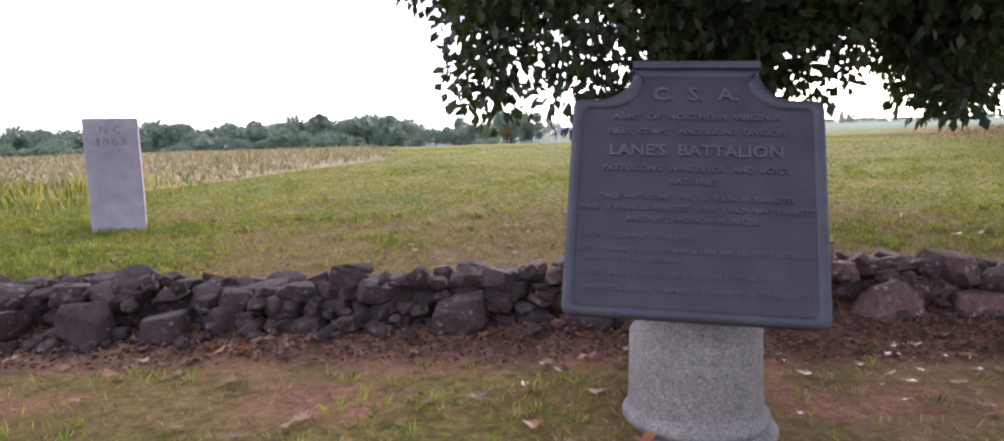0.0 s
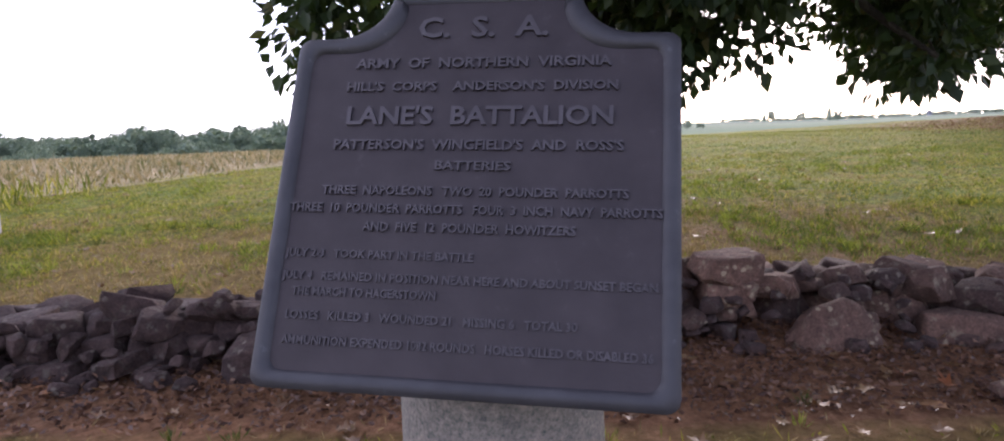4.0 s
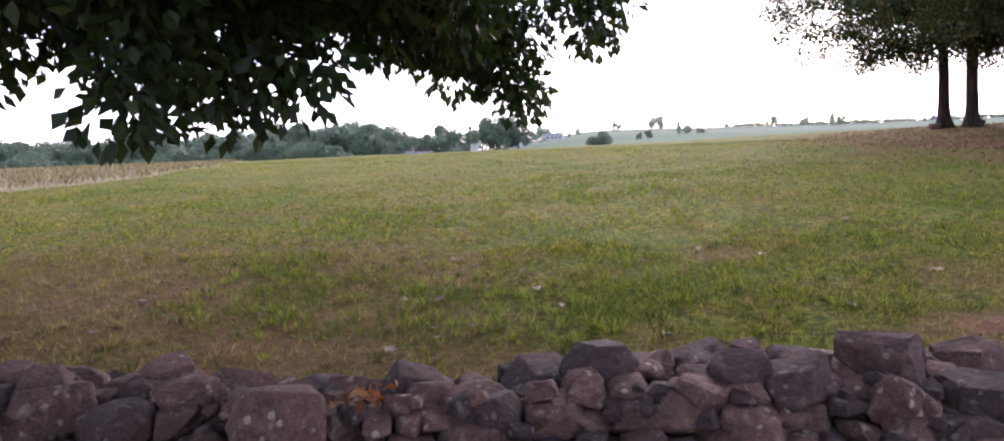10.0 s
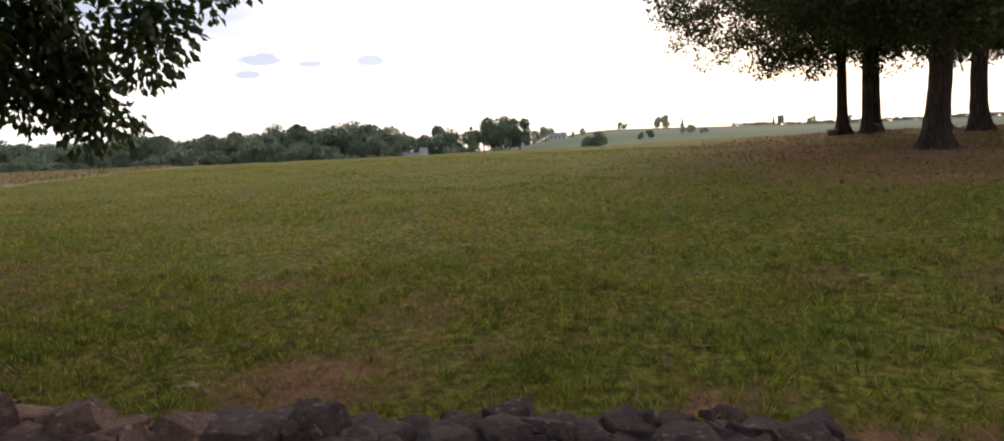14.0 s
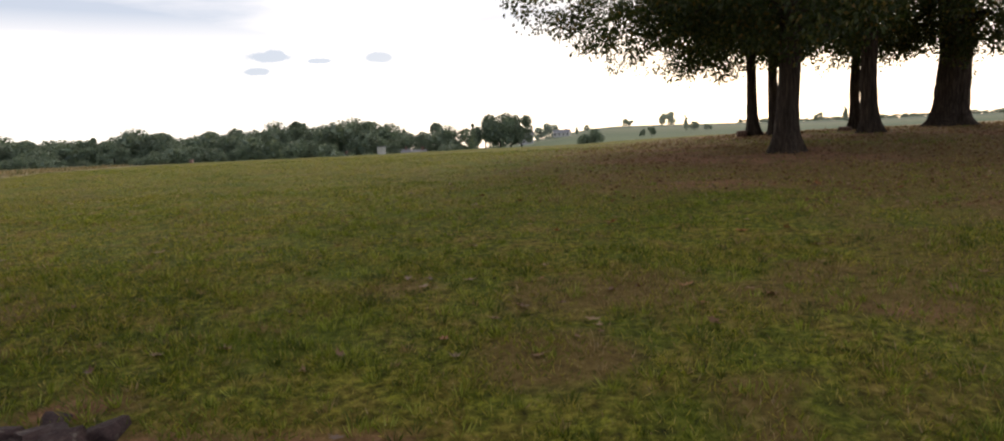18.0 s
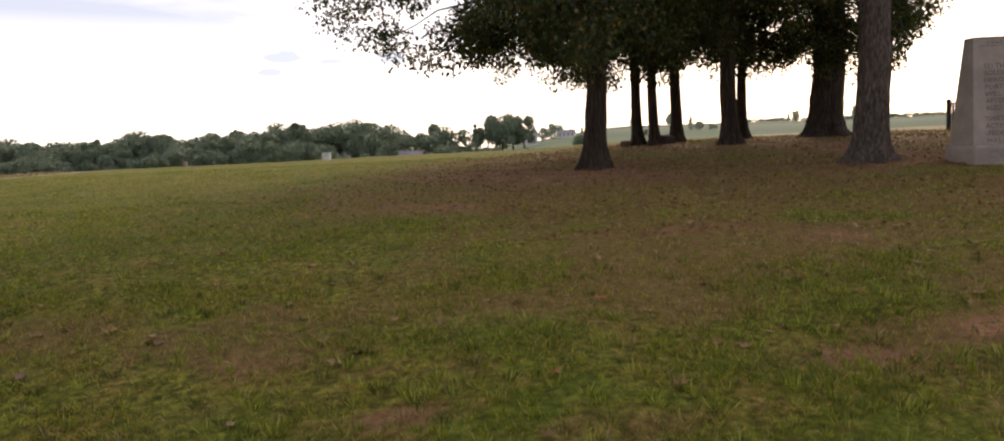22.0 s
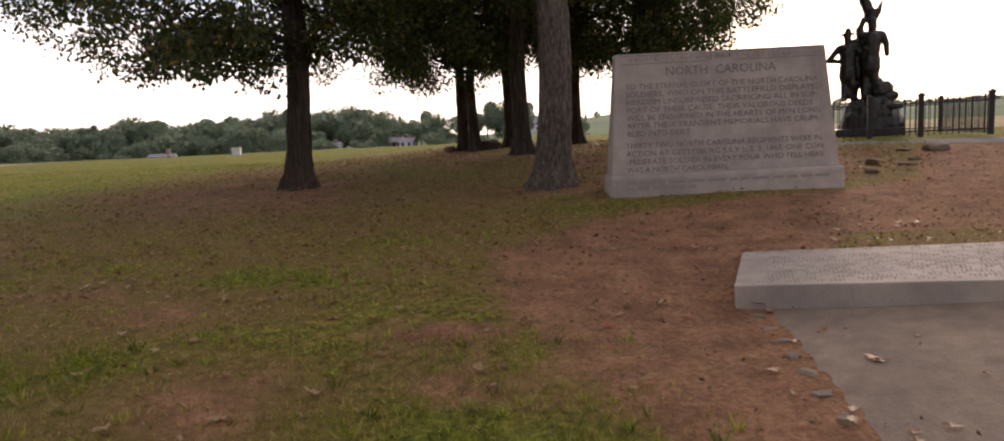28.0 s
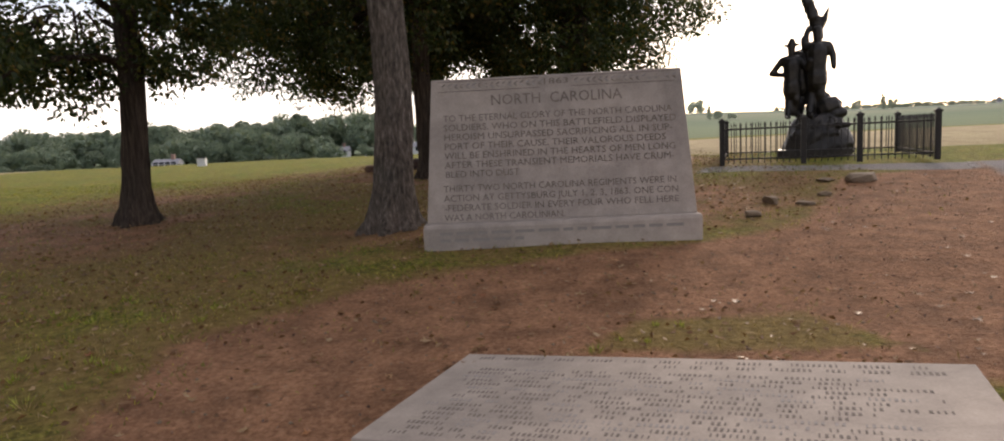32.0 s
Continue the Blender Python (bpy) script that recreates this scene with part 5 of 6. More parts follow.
# ---------------------------------------------------------------- distance: tree line, houses, field trees
def far_tree_mesh(seed, h, w, pointed):
    """Rounded heads of fine foliage that overlap into one uneven crown."""
    rg = np.random.default_rng(seed)
    P, S = [], []
    heads = 5 if pointed else 11
    for j in range(heads):
        if pointed:
            z = h * (0.22 + 0.16 * j)
            r = w * 0.40 * (1.12 - z / h)
            c = np.array([rg.normal() * w * 0.03, rg.normal() * w * 0.03, z])
        else:
            z = h * rg.uniform(0.22, 0.78)
            r = w * rg.uniform(0.17, 0.28)
            a = rg.uniform(0, 2 * np.pi)
            reach = w * 0.36 * math.sqrt(max(0.05, 1 - ((z / h - 0.42) / 0.5) ** 2))
            c = np.array([reach * math.cos(a), reach * math.sin(a), z])
        n = 860
        d = unit(rg.normal(size=(n, 3)))
        P.append(c + d * r * (0.75 + 0.3 * rg.random((n, 1))) * (1, 1, 0.85))
        S.append(np.full(n, h * 0.026))
        d = unit(rg.normal(size=(40, 3)))
        P.append(c + d * r * 0.5)
        S.append(np.full(40, r * 0.5))
    P, S = np.concatenate(P), np.concatenate(S) * (0.6 + 0.8 * rg.random(sum(len(q) for q in P)))
    P[:, 2] = np.maximum(P[:, 2], 0.2)
    return leaf_mesh("crown", P, rg.normal(size=P.shape) + (0, 0, -0.2), S, S * 0.75, rg, 0.3)


protos = []
for k in range(10):
    h_ = 10.0
    root = tagged(new("field_tree"), "broadleaf tree in the distant tree line, its green tinted with haze", "tree", "distant tree line")
    rg_ = np.random.default_rng(70 + k)
    part("trunk", tube("trunk", limb_path((0, 0, -2.5), (0.2, 0.1, 6.0), 0, rg_, 6), np.linspace(0.35, 0.12, 6), 7), M_bark, root)
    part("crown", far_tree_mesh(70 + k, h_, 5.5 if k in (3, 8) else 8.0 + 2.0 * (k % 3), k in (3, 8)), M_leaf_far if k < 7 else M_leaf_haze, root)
    protos.append(root)


def place(dx, d, h_, k, spread=1.0, label=""):
    """A far tree by its bearing (sideways metres per metre ahead of x = 8.5, y = 2) and distance."""
    x, y = 8.5 + dx * d, 2.0 + d
    m = pose(x, y, float(height(x, y)) - 0.3, 0, 0, 51 * k) @ Matrix.Diagonal((h_ / 10 * spread, h_ / 10 * spread, h_ / 10, 1))
    # beyond 400 m, the copies with more haze in their leaf colour
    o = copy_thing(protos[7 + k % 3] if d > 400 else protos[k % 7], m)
    if label:
        tagged(o, label, "tree", "trees in the far fields")
    return o


def bear(px):
    return (px - 784) / 1079 - 0.024


rg = np.random.default_rng(99)
k = 0
px = -330.0
while px < 640:
    d = 225 + 45 * rg.random()
    hh = 12.6 + 3.6 * rg.random() + (0.8 if 400 < px < 640 else 0)
    place(bear(px), d, hh, k, 0.85 + 0.4 * rg.random())
    if k % 2 == 0:
        place(bear(px + 12), d - 35, 6.5 + 4.0 * rg.random(), k + 3, 1.25)
    if k % 3 == 0:
        place(bear(px - 7), d - 52, 2.5 + 2.0 * rg.random(), k + 1, 1.5, "low green bush before the distant tree line")
    px += 11 + 9 * rg.random()
    k += 1


def plant(rows):
    global k
    for px_, d_, h_, sp in rows:
        place(bear(px_), d_, h_, k, sp, "small round tree standing in a distant field")
        k += 1


plant(((655, 235, 11, 1), (684, 225, 13.5, 0.8), (700, 215, 10, 1.1), (725, 220, 11, 1.1), (746, 332, 16, 0.8), (765, 340, 18.5, 0.8), (787, 340, 20, 0.75), (803, 336, 20.5, 0.8), (820, 342, 17.5, 0.8), (722, 180, 5.5, 1.2), (795, 175, 4, 1.3), (760, 180, 4.5, 1.3), (940, 190, 7, 1.0), (955, 190, 2.2, 1.0), (930, 192, 3, 1.0), (1008, 330, 4, 0.9), (1022, 330, 5, 0.8), (850, 190, 2.6, 1.3)))
plant(((842, 480, 11, 1), (860, 480, 12, 1.1), (903, 480, 6, 1.2), (918, 520, 6, 1), (1042, 600, 13, 1.1), (1073, 420, 10, 0.9), (1086, 420, 6, 1.2), (1106, 420, 4, 1.3), (1212, 640, 9, 1), (1223, 640, 11, 0.75), (1270, 660, 9, 0.9), (1313, 560, 13, 1.1), (1326, 565, 9, 1), (980, 640, 8, 1.2)))
px = 1150.0
while px < 2300:
    place(bear(px), 800 + 60 * rg.random(), 5 + 2.0 * rg.random(), k, 2.8, "far hedgerow tree on the ridge")
    k += 1
    px += 9 + 5 * rg.random()
for p in protos:
    for o in (*p.children, p):
        bpy.data.objects.remove(o)


def house(x, y, w, d, h_, roof, rot, wall_m, label, wins=3):
    root = tagged(new("house"), label, "house", "distant houses")
    root.matrix_world = pose(x, y, float(height(x, y)) - 0.2, 0, 0, rot)
    part("wall", box_bm(w, d, h_, 0.02), wall_m, root)
    bm = bmesh.new()
    V = [(-w / 2 - 0.3, -d / 2 - 0.3, h_), (w / 2 + 0.3, -d / 2 - 0.3, h_), (w / 2 + 0.3, d / 2 + 0.3, h_), (-w / 2 - 0.3, d / 2 + 0.3, h_), (-w / 2 - 0.3, 0, h_ + roof), (w / 2 + 0.3, 0, h_ + roof)]
    vs = [bm.verts.new(v) for v in V]
    for f in ((0, 1, 5, 4), (2, 3, 4, 5), (1, 2, 5), (3, 0, 4), (3, 2, 1, 0)):
        bm.faces.new([vs[i] for i in f])
    part("roof", bm, M_roof, root)
    for i in range(wins):
        for z in ([1.2] if h_ < 4 else [1.2, 4.0]):
            p = part("window", box_bm(0.9, 0.1, 1.3, 0), M_dark, root)
            p.location = (-w / 2 + w * (i + 0.5) / wins, -d / 2 - 0.02, z)
    p = part("chimney", box_bm(0.7, 0.7, 1.6, 0.02), M_brick, root)
    p.location = (w * 0.25, 0, h_ + roof * 0.55)


def house_at(px, d, *a):
    house(8.5 + bear(px) * d, 2.0 + d, *a)


house_at(545, 215, 6, 4, 2.2, 1.4, 5, M_white, "low white outbuilding in front of the tree line")
house_at(600, 215, 4.5, 3.5, 1.6, 1.2, -8, M_white, "pale house half hidden by trees", 3)
house_at(640, 225, 5, 4, 2.6, 1.6, 20, M_brick, "brick house with a grey roof among trees", 3)
house_at(668, 215, 4.5, 4, 2.4, 1.5, -15, M_white, "white house with a grey roof among trees", 2)
house_at(880, 470, 11, 7, 2.8, 2.4, -10, M_white, "white barn in a far field", 4)
house_at(825, 430, 8, 7, 6.0, 3.5, 10, M_white, "white farmhouse beside trees", 2)
house(-61, 150, 5, 4, 1.9, 1.2, 12, M_white, "long low white shed before the tree line", 4)
house_at(1470, 640, 3, 3, 1.0, 4.0, 0, M_white, "white pointed monument roof on the far ridge", 1)

bxw = part("utility_box", box_bm(0.52, 0.34, 0.50, 0.02), M_white)
bxw.matrix_world = pose(3.4, 46.9, float(height(3.4, 46.9)) - 0.02, 0, 0, 8)
tagged(bxw, "small white box standing in the open meadow", "box")
part("box_lid", box_bm(0.56, 0.38, 0.04, 0.01), M_roof, bxw).location = (0, 0, 0.5)


# ---------------------------------------------------------------- fallen leaves, weeds, grass
def scatter(n, x0, x1, y0, y1, rg):
    return rg.uniform(x0, x1, n), rg.uniform(y0, y1, n)


def litter(name, n, x0, x1, y0, y1, mat, seed, where, size, label, only_dry=True, lobed=False):
    rg = np.random.default_rng(seed)
    x, y = scatter(n, x0, x1, y0, y1, rg)
    d, e, s = cover(x, y)
    keep = rg.random(n) < (where(d, e, s) if only_dry else 1.0)
    x, y = x[keep], y[keep]
    P = np.stack([x, y, height(x, y) + 0.008 + 0.03 * rg.random(len(x))], 1)
    D = np.stack([rg.normal(size=len(x)), rg.normal(size=len(x)), 0.25 * rg.normal(size=len(x))], 1)
    big = size * (0.6 + 0.8 * rg.random(len(x)))
    me = lobed_leaf_mesh(name, P, big, rg) if lobed else leaf_mesh(name, P, D, big, size * 0.62, rg, 0.35)
    tagged(part(name, me, mat), label, "leaves", kind="stuff")


litter("fallen_leaves", 26000, 12, 32, 9.5, 30, M_litter, 1, lambda d, e, s: np.clip(d * 1.1, 0.02, 1) * (1 - 0.6 * e), 0.06, "curled brown fallen leaves scattered on the grass")
litter("fallen_leaves", 2600, -8, 27, 5, 14, M_litter, 2, lambda d, e, s: 0.12 + 0.5 * d, 0.085, "curled brown fallen leaves scattered on the grass", lobed=True)
litter("fallen_leaves", 700, -7, 12, 2.6, 4.7, M_litter, 3, lambda d, e, s: 0.35 + 0.5 * e, 0.08, "curled brown fallen leaves beside a stone wall", lobed=True)
litter("orange_leaves", 60, -6, 12, 2.8, 5.0, M_litter_red, 4, lambda d, e, s: 1.0 + 0 * d, 0.10, "orange fallen leaves beside a stone wall", lobed=True)
litter("orange_leaves", 45, 12, 27, 5.5, 13, M_litter_red, 6, lambda d, e, s: 1.0 + 0 * d, 0.09, "orange fallen leaves in short grass", lobed=True)


litter("leaf_mould", 30000, -8, 11.5, 3.8, 5.0, M_mulch, 71, lambda d, e, s: e, 0.035, "dark crumbled leaf mould along the foot of a wall")
litter("leaf_mould", 2600, 22.5, 34, 6.5, 19, M_mulch, 72, lambda d, e, s: 0.5 * e, 0.035, "dark leaf crumbs on bare reddish earth")
litter("fallen_leaves", 700, 22.5, 34, 6.5, 19, M_litter, 73, lambda d, e, s: 0.6 * e, 0.07, "curled brown fallen leaves on bare earth", lobed=True)


def leaf_heap(x, y, z, n, spread, seed):
    rg = np.random.default_rng(seed)
    P = np.stack([x + rg.normal(size=n) * spread, y + rg.normal(size=n) * spread * 0.7, z + np.abs(rg.normal(size=n)) * 0.02], 1)
    D = np.stack([rg.normal(size=n), rg.normal(size=n), 0.35 * rg.normal(size=n)], 1)
    tagged(part("orange_leaves", leaf_mesh("orange_leaves", P, D, 0.055 + 0.04 * rg.random(n), 0.045, rg, 0.4), M_litter_red), "heap of orange fallen leaves caught beside stones", "leaves", kind="stuff")


leaf_heap(3.58, 4.02, float(height(3.58, 4.02)) + 0.01, 26, 0.07, 81)
leaf_heap(4.77, 4.86, 0.615, 20, 0.06, 82)
leaf_heap(-1.5, 4.05, float(height(-1.5, 4.05)) + 0.01, 14, 0.09, 83)


def pebbles():
    rg = np.random.default_rng(61)
    n = 5200
    x, y = scatter(n, 19, 35, 5.5, 20, rg)
    k = rg.random(n) < cover(x, y)[1]
    x, y = x[k], y[k]
    base = np.array([(1, 0, 0), (0, 1, 0), (-1, 0, 0), (0, -1, 0), (0, 0, 0.7), (0, 0, -0.7)])
    tri = np.array([(0, 1, 4), (1, 2, 4), (2, 3, 4), (3, 0, 4), (1, 0, 5), (2, 1, 5), (3, 2, 5), (0, 3, 5)])
    r = 0.006 + 0.016 * rg.random(len(x)) ** 3
    V = (base[None] * r[:, None, None] * rg.uniform(0.6, 1.3, (len(x), 6, 1)) + np.stack([x, y, height(x, y) + 0.004], 1)[:, None]).reshape(-1, 3)
    F = (tri[None] + np.arange(len(x))[:, None, None] * 6).reshape(-1, 3)
    tagged(part("pebbles", fast_mesh("pebbles", V, F), M_boulder), "loose small stones on bare reddish earth", "pebbles", kind="stuff")


pebbles()


def blades(name, dens, x0, x1, y0, y1, seed, ln, wd, dry, label, lush=False):
    rg = np.random.default_rng(seed)
    n = int(dens * (x1 - x0) * (y1 - y0))
    x, y = scatter(n, x0, x1, y0, y1, rg)
    d, e, s = cover(x, y)
    tuft = ss(0.30, 0.68, mottle(x, y, 0.34, 2))
    green = lushness(x, y)
    alive = (1 - 0.9 * d) * (1 - 0.97 * e) * (1 - s) * (0.25 + 0.75 * tuft)
    if dry:
        alive = np.clip(0.10 + 0.8 * d, 0, 1) * (1 - 0.9 * e) * (0.4 + 0.6 * ss(0.3, 0.65, mottle(x, y, 0.4, 6))) * (1 - 0.6 * green)
    elif lush:
        alive = alive * green
    else:
        alive = alive * (1 - 0.6 * green)
    # none inside the wall's stones, the pavement or the ledger
    alive = alive * ~((y > 4.15) & (y < 5.45 - 0.35 * ss(4.5, 6.5, x)) & (x > -9) & (x < 10.9))
    alive = alive * ~((x > 24.4) & (y < 10.6 - 0.31 * (x - 24.8)))
    k = rg.random(n) < alive
    x, y = x[k], y[k]
    P = np.stack([x, y, height(x, y) - 0.004], 1)
    D = np.stack([rg.normal(size=len(x)) * 0.75, rg.normal(size=len(x)) * 0.75, np.ones(len(x))], 1)
    l_ = 0.76 * ln * (0.5 + 0.9 * rg.random(len(x))) * (0.75 + 0.5 * tuft[k])
    me = leaf_mesh(name, P, D, l_, wd * (0.7 + 0.6 * rg.random(len(x))), rg, 0.15)
    tagged(part(name, me, M_drygrass if dry else M_lush if lush else M_grass), label, "grass", kind="stuff")


GL, DL = "short uneven green grass of a mown meadow", "dry straw-coloured blades among the grass"
blades("grass", 700, -4.5, 5, 0.8, 3.7, 31, 0.075, 0.006, False, GL)
blades("dry_grass", 420, -4.5, 5, 0.8, 3.9, 32, 0.07, 0.006, True, DL)
blades("grass", 1900, -7, 25, 4.3, 8.5, 33, 0.070, 0.006, False, GL)
blades("dry_grass", 800, -7, 25, 4.3, 8.5, 34, 0.065, 0.006, True, DL)
blades("grass", 600, -9, 26, 8.5, 14.5, 35, 0.060, 0.009, False, GL)
blades("dry_grass", 240, -9, 29, 8.5, 14.5, 36, 0.075, 0.009, True, DL)
blades("grass", 200, -12, 32, 14.5, 28, 37, 0.050, 0.010, False, GL)
blades("dry_grass", 120, -12, 32, 14.5, 28, 38, 0.05, 0.010, True, DL)


blades("grass", 420, 4.5, 25, 1.2, 4.3, 91, 0.065, 0.007, False, GL)
blades("dry_grass", 160, 4.5, 25, 1.2, 4.3, 92, 0.06, 0.007, True, DL)
blades("lush_grass", 1900, -7, 25, 4.3, 8.5, 53, 0.080, 0.006, False, "taller bright green tufts in the meadow", True)
blades("lush_grass", 620, -9, 26, 8.5, 14.5, 54, 0.060, 0.008, False, "taller bright green tufts in the meadow", True)
blades("lush_grass", 200, -12, 32, 14.5, 28, 55, 0.055, 0.010, False, "taller bright green tufts in the meadow", True)
blades("lush_grass", 700, -4.5, 5, 0.8, 3.7, 56, 0.085, 0.006, False, "taller bright green tufts in the meadow", True)


def tufts(name, dens, x0, x1, y0, y1, seed, ln, wd, mat, kind, label):
    """Clumps of longer blades that lean out from one root."""
    rg = np.random.default_rng(seed)
    n = int(dens * (x1 - x0) * (y1 - y0))
    x, y = scatter(n, x0, x1, y0, y1, rg)
    d, e, s = cover(x, y)
    g = lushness(x, y)
    want = {"lush": g * (1 - d), "green": 0.55 * (1 - d) * (1 - 0.4 * g), "dry": 0.12 + 0.5 * d}[kind] * (1 - e) * (1 - s)
    want = want * ~((y > 4.1) & (y < 5.3) & (x > -9) & (x < 10.9)) * ~((x > 24.4) & (y < 10.6 - 0.31 * (x - 24.8)))
    k = rg.random(n) < want
    per = 16
    x, y = np.repeat(x[k], per), np.repeat(y[k], per)
    size = np.repeat(0.6 + 0.7 * rg.random(k.sum()), per)
    a, r = rg.uniform(0, 2 * np.pi, len(x)), rg.random(len(x)) ** 0.7
    P = np.stack([x + 0.035 * size * r * np.cos(a), y + 0.035 * size * r * np.sin(a), height(x, y) - 0.005], 1)
    D = np.stack([0.75 * r * np.cos(a) + 0.2 * rg.normal(size=len(x)), 0.75 * r * np.sin(a) + 0.2 * rg.normal(size=len(x)), np.ones(len(x))], 1)
    me = leaf_mesh(name, P, D, 0.9 * ln * size * (0.6 + 0.6 * rg.random(len(x))), wd * (0.7 + 0.6 * rg.random(len(x))), rg, 0.2)
    tagged(part(name, me, mat), label, "grass", kind="stuff")


for (x0_, x1_, y0_, y1_), dn, ln_, wd_, sd in (((-4.5, 5, 0.8, 4.0), 18, 0.070, 0.006, 1), ((-7, 25, 4.3, 8.5), 30, 0.085, 0.007, 2), ((-9, 27, 8.5, 12.5), 10, 0.075, 0.009, 3)):
    tufts("grass_tufts", dn * 1.3, x0_, x1_, y0_, y1_, 500 + sd, ln_ * 1.1, wd_, M_tuft, "lush", "bright green grass tufts standing above the sward")
    tufts("grass_tufts", dn * 0.5, x0_, x1_, y0_, y1_, 510 + sd, ln_, wd_, M_tuft, "green", "bright green grass tufts standing above the sward")
    if sd < 3:
        tufts("grass_tufts", dn * 0.35, x0_, x1_, y0_, y1_, 520 + sd, ln_, wd_, M_shade_tuft, "green", "dull green grass tufts standing above the sward")
    tufts("dry_tufts", dn * 0.8, x0_, x1_, y0_, y1_, 540 + sd, ln_ * 0.9, wd_, M_drygrass, "dry", "straw-coloured dead grass tufts in the meadow")


def weeds():
    rg = np.random.default_rng(44)
    n = 70000
    x, y = scatter(n, -40, -2.5, 10.3, 40, rg)
    s = cover(x, y)[2]
    dens = np.clip(1.4 - (y - 10) / 34, 0.2, 1)
    k = rg.random(n) < s * dens
    x, y = x[k], y[k]
    P = np.stack([x, y, height(x, y)], 1)
    D = np.stack([rg.normal(size=len(x)) * 0.6, rg.normal(size=len(x)) * 0.6, np.ones(len(x))], 1)
    tall = 0.10 + 0.14 * rg.random(len(x)) + 0.55 * (rg.random(len(x)) < 0.05) * rg.random(len(x)) * (1 - ss(11, 20, y))
    tagged(part("weeds", leaf_mesh("weeds", P, D, tall, 0.03 + 0.02 * rg.random(len(x)), rg), M_stalk), "dry yellow crop stubble and tall weeds", "weeds", kind="stuff")
    m = 5200
    x, y = rg.uniform(-13, -4.6, m), rg.uniform(8.6, 13.0, m)
    k = rg.random(m) < np.exp(-((y - 10.6) / 1.1) ** 2) * ss(-4.6, -6.2, x)
    x, y = x[k], y[k]
    P = np.stack([x, y, height(x, y)], 1)
    D = np.stack([rg.normal(size=len(x)) * 0.3, rg.normal(size=len(x)) * 0.3, np.ones(len(x))], 1)
    tagged(part("weeds", leaf_mesh("weeds", P, D, 0.14 + 0.2 * rg.random(len(x)), 0.022, rg), M_grass), "tall green weeds along the edge of the crop field", "weeds", kind="stuff")


weeds()


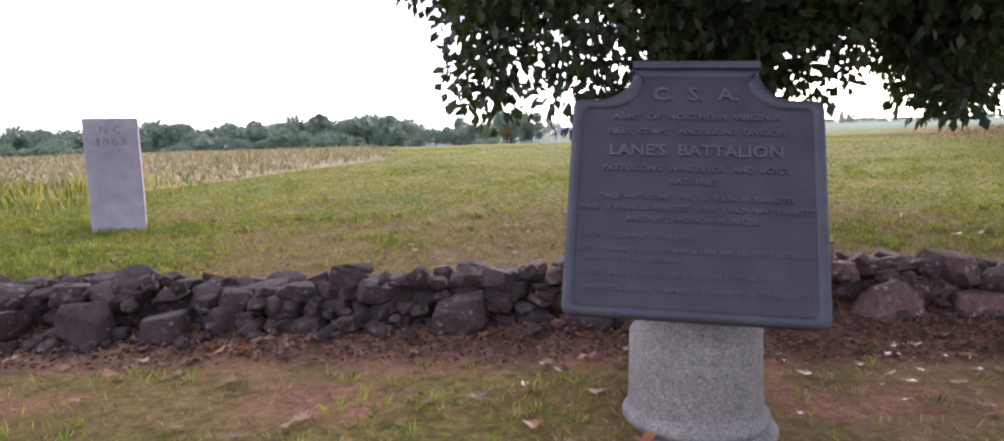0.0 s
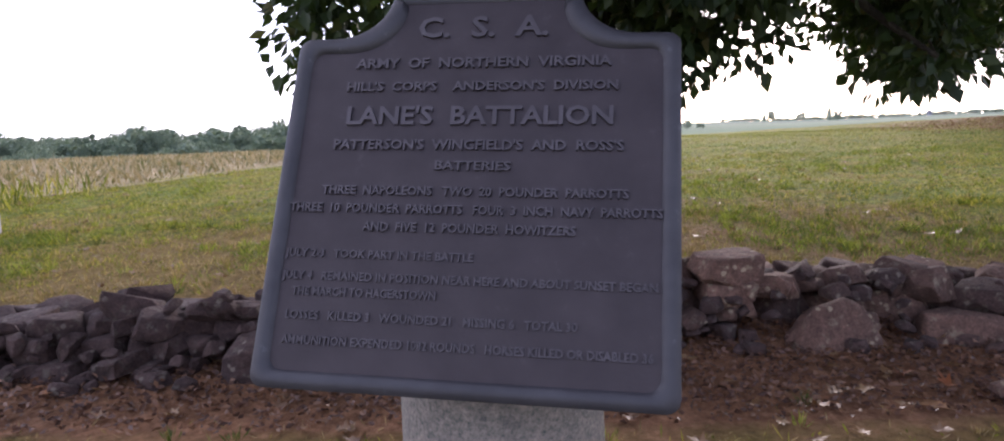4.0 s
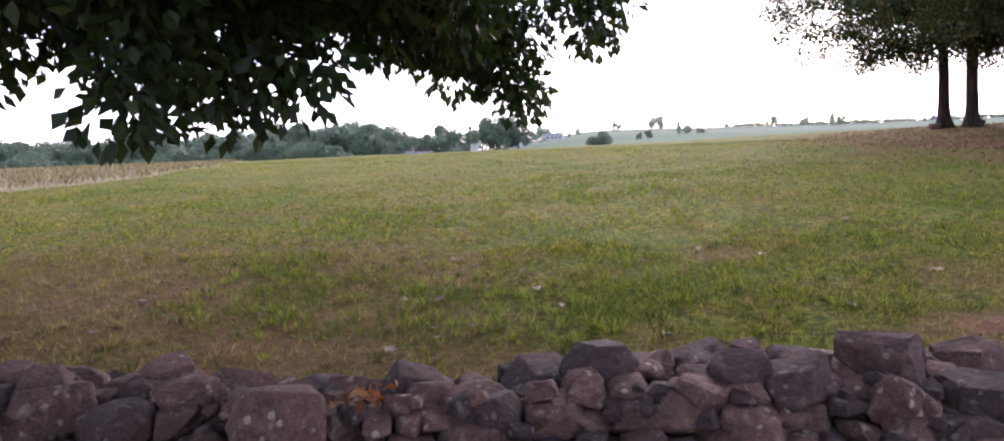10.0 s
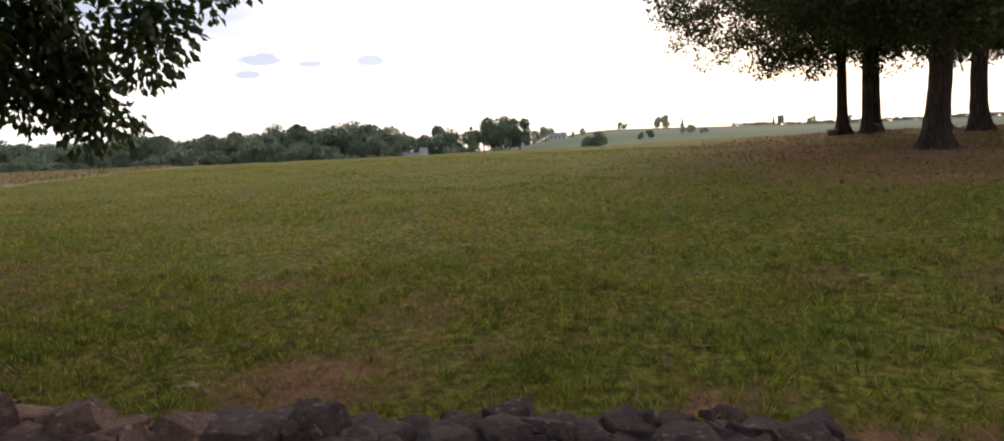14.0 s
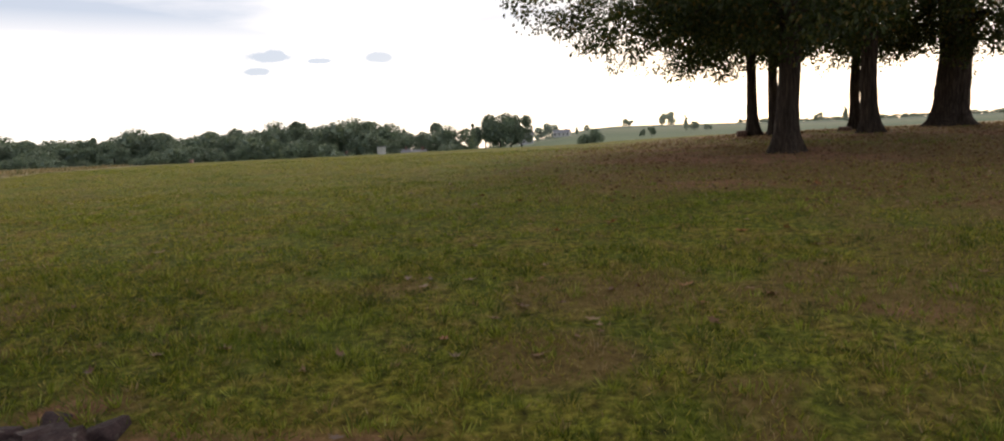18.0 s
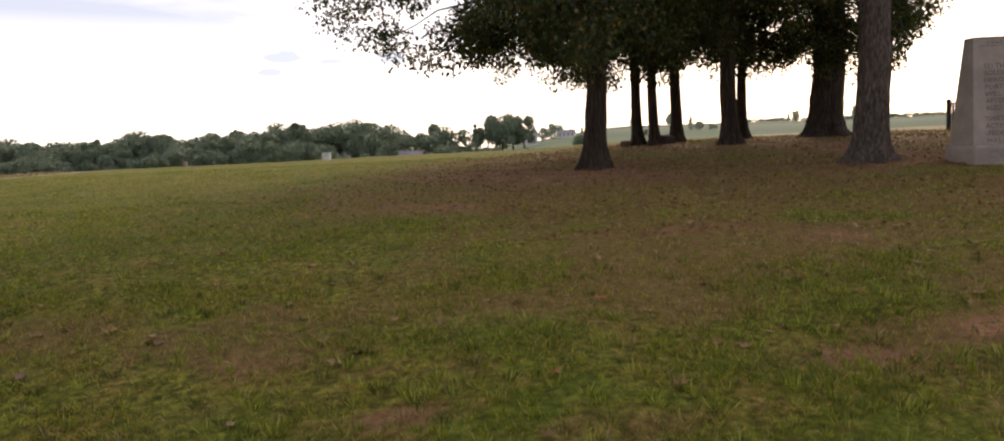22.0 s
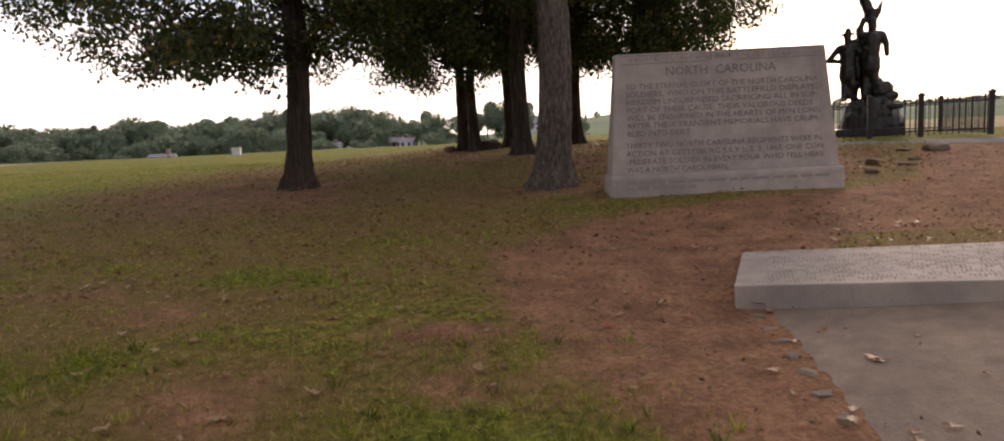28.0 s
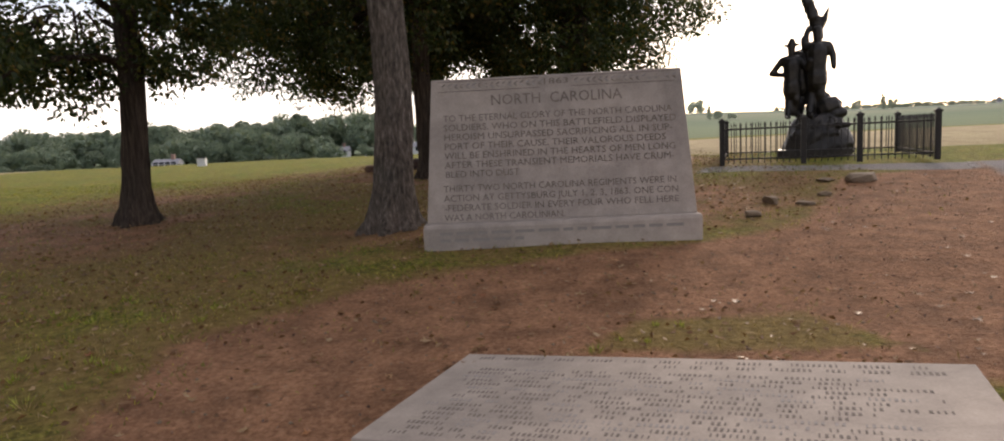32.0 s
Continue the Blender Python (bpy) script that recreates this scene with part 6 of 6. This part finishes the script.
# ---------------------------------------------------------------- dry stone wall
def stone_wall():
    rg = np.random.default_rng(17)
    root = tagged(new("stone_wall"), "low tumbled dry stone wall of dark brown lichened fieldstones", "wall", kind="structure")
    kinds = [rock(100 + k) for k in range(30)] + [rock(143, 0.30)]
    for me in kinds:
        me.materials.append(M_fieldstone)
    spots = []
    x0, x1 = -8.6, 10.8

    def front(q):
        """Where the wall's foot meets the ground."""
        return 4.27 + 0.33 * float(ss(-2.0, 2.5, q)) - 0.06 * float(ss(5.0, 6.5, q))

    def base(q):
        return float(height(q, front(q)))

    def crest(q):
        """Height of the wall's top."""
        t = 0.315 - 0.055 * float(ss(-0.5, 2.5, q)) + 0.025 * math.sin(0.9 * q) + 0.025 * math.sin(2.3 * q + 1) + 0.06 * float(ss(0.6, 2.2, q)) + 0.03 * float(ss(5.2, 6.0, q)) - 0.08 * float(ss(6.8, 7.6, q))
        b = float(ss(5.8, 6.6, q))
        return (1 - b) * (float(height(q, 4.3)) + t) + b * float(np.interp(q, (6.4, 8.4, 10.4, 10.8), (0.665, 0.53, 0.45, 0.38)))

    def add(x, y, z, sx, sy, sz, turn=22, tilt=10, rot=None, kind=None):
        spots.append((x, y, z, sx, sy, sz, (rg.normal() * turn + 180 * rg.integers(2)) if rot is None else rot, rg.normal() * tilt, rg.normal() * tilt, int(rg.integers(30)) if kind is None else kind))

    # the large stones at the wall's foot
    big = ((2.77, 0.06, 0.01, 0.88, 0.46, 0.56), (3.50, 0.12, 0.04, 0.52, 0.36, 0.30), (4.05, -0.06, 0.04, 0.44, 0.40, 0.28), (0.72, 0.06, 0.04, 0.44, 0.34, 0.22), (4.45, 0.10, 0.26, 0.40, 0.34, 0.36),
           (-0.15, 0.06, 0.08, 0.40, 0.34, 0.34), (-2.55, 0.05, 0.10, 0.42, 0.32, 0.36), (-2.05, 0.05, 0.08, 0.36, 0.32, 0.28), (-3.2, 0.04, 0.08, 0.46, 0.34, 0.26), (2.3, 0.34, 0.36, 0.46, 0.34, 0.26))
    for x, dy, up, sx, sy, sz in big:
        add(x, front(x) + dy, base(x) + up, sx, sy, sz, rot=8 * rg.normal(), tilt=3, kind=30 if (x, up) == (2.77, 0.01) else None)
    # the face, course on course, leaning back
    up = 0.04
    while up < 0.46:
        x = x0 + 0.3 * rg.random()
        while x < x1:
            w = rg.uniform(0.10, 0.18) if rg.random() < 0.5 else rg.uniform(0.18, 0.33)
            w *= 1 + 0.12 * float(ss(4.5, 6.5, x))
            if 0.3 < x < 2.4 and up < 0.26:
                w *= 0.62
            h = w * rg.uniform(0.42, 0.72)
            x += w * 0.46
            z = base(x) + up + rg.normal() * 0.02
            clear = all(abs(x - b[0]) > 0.5 * (b[3] + w) - 0.03 or abs(z - base(x) - b[2]) > 0.45 * (b[5] + h) for b in big)
            if clear and z + 0.35 * h < crest(x) + 0.02:
                lean = (1.05 - 0.3 * float(ss(0.0, 2.0, x))) * up + 0.03 * rg.normal()
                add(x, front(x) + 0.10 + lean, z, w * rg.uniform(1.0, 1.16), rg.uniform(0.20, 0.30), h * 1.08)
            x += w * 0.44
        up += 0.085
    # the top, three stones deep
    for dy in (0.32, 0.46, 0.60, 0.74):
        x = x0 + 0.3 * rg.random()
        while x < x1:
            w = rg.uniform(0.13, 0.20) if rg.random() < 0.4 else rg.uniform(0.20, 0.34)
            w *= 1 + 0.10 * float(ss(4.5, 6.5, x))
            h = w * rg.uniform(0.42, 0.68)
            x += w * 0.46
            drop = 0.05 + (0.05 if dy > 0.7 else 0.0)
            add(x, front(x) + dy + rg.normal() * 0.03, crest(x) - drop - 0.2 * h + abs(rg.normal()) * 0.035, w * rg.uniform(1.0, 1.15), w * rg.uniform(0.8, 1.1), h, 40, 12)
            x += w * 0.46
    # hearting under the top
    for x in np.arange(x0, x1 - 0.3, 0.34):
        add(x, front(x) + 0.46, (base(x) + crest(x)) / 2 - 0.06, 0.46, 0.46, 0.34, 40, 6)
    # single stones that stand proud along the top
    for cx, dy, lift in ((2.05, 0.5, 0.03), (3.35, 0.4, 0.02), (3.93, 0.42, 0.03), (5.75, 0.55, 0.07), (6.32, 0.4, 0.03), (6.93, 0.45, 0.08), (7.35, 0.5, 0.04), (7.9, 0.42, 0.05), (8.4, 0.5, 0.05), (9.2, 0.45, 0.03), (9.75, 0.5, 0.04), (-0.9, 0.4, 0.03), (-2.4, 0.4, 0.04), (-4.4, 0.4, 0.03)):
        add(cx, front(cx) + dy, crest(cx) - 0.05 + lift, rg.uniform(0.30, 0.40), 0.30, rg.uniform(0.20, 0.26), 30, 9)
    # rubble in the gaps and along the foot
    for _ in range(420):
        x = rg.uniform(x0, x1 - 0.6)
        w = rg.uniform(0.05, 0.13)
        u = rg.uniform(0.0, 0.34) if rg.random() < 0.7 else 0.0
        add(x, front(x) + (rg.uniform(-0.14, 0.06) if u == 0 else 0.04 + 0.75 * u), base(x) + u + 0.015, w * 1.3, w, w * 0.75, 90, 18)
    spots.sort(key=lambda q: abs(q[0] - 4.2) + 3.0 * (q[3] < 0.15))
    near, rest = spots[:300], spots[300:]
    for x, y, z, sx, sy, sz, r, t1, t2, kd in near:
        o = part("stone", kinds[kd], None, root)
        o.matrix_world = pose(x, y, z, t1, t2, r) @ Matrix.Diagonal((sx, sy, sz, 1))
    V, F, off = [], [], 0
    arrays = []
    for me in kinds:
        me.calc_loop_triangles()
        co = np.empty(len(me.vertices) * 3, np.float32)
        me.vertices.foreach_get("co", co)
        ti = np.empty(len(me.loop_triangles) * 3, np.int32)
        me.loop_triangles.foreach_get("vertices", ti)
        arrays.append((co.reshape(-1, 3), ti.reshape(-1, 3)))
    for x, y, z, sx, sy, sz, r, t1, t2, kd in rest:
        co, ti = arrays[kd]
        m = np.array(pose(x, y, z, t1, t2, r) @ Matrix.Diagonal((sx, sy, sz, 1)))
        V.append(co @ m[:3, :3].T + m[:3, 3])
        F.append(ti + off)
        off += len(co)
    tagged(part("rubble", fast_mesh("rubble", np.concatenate(V), np.concatenate(F)), M_fieldstone, root), kind="stuff")


stone_wall()
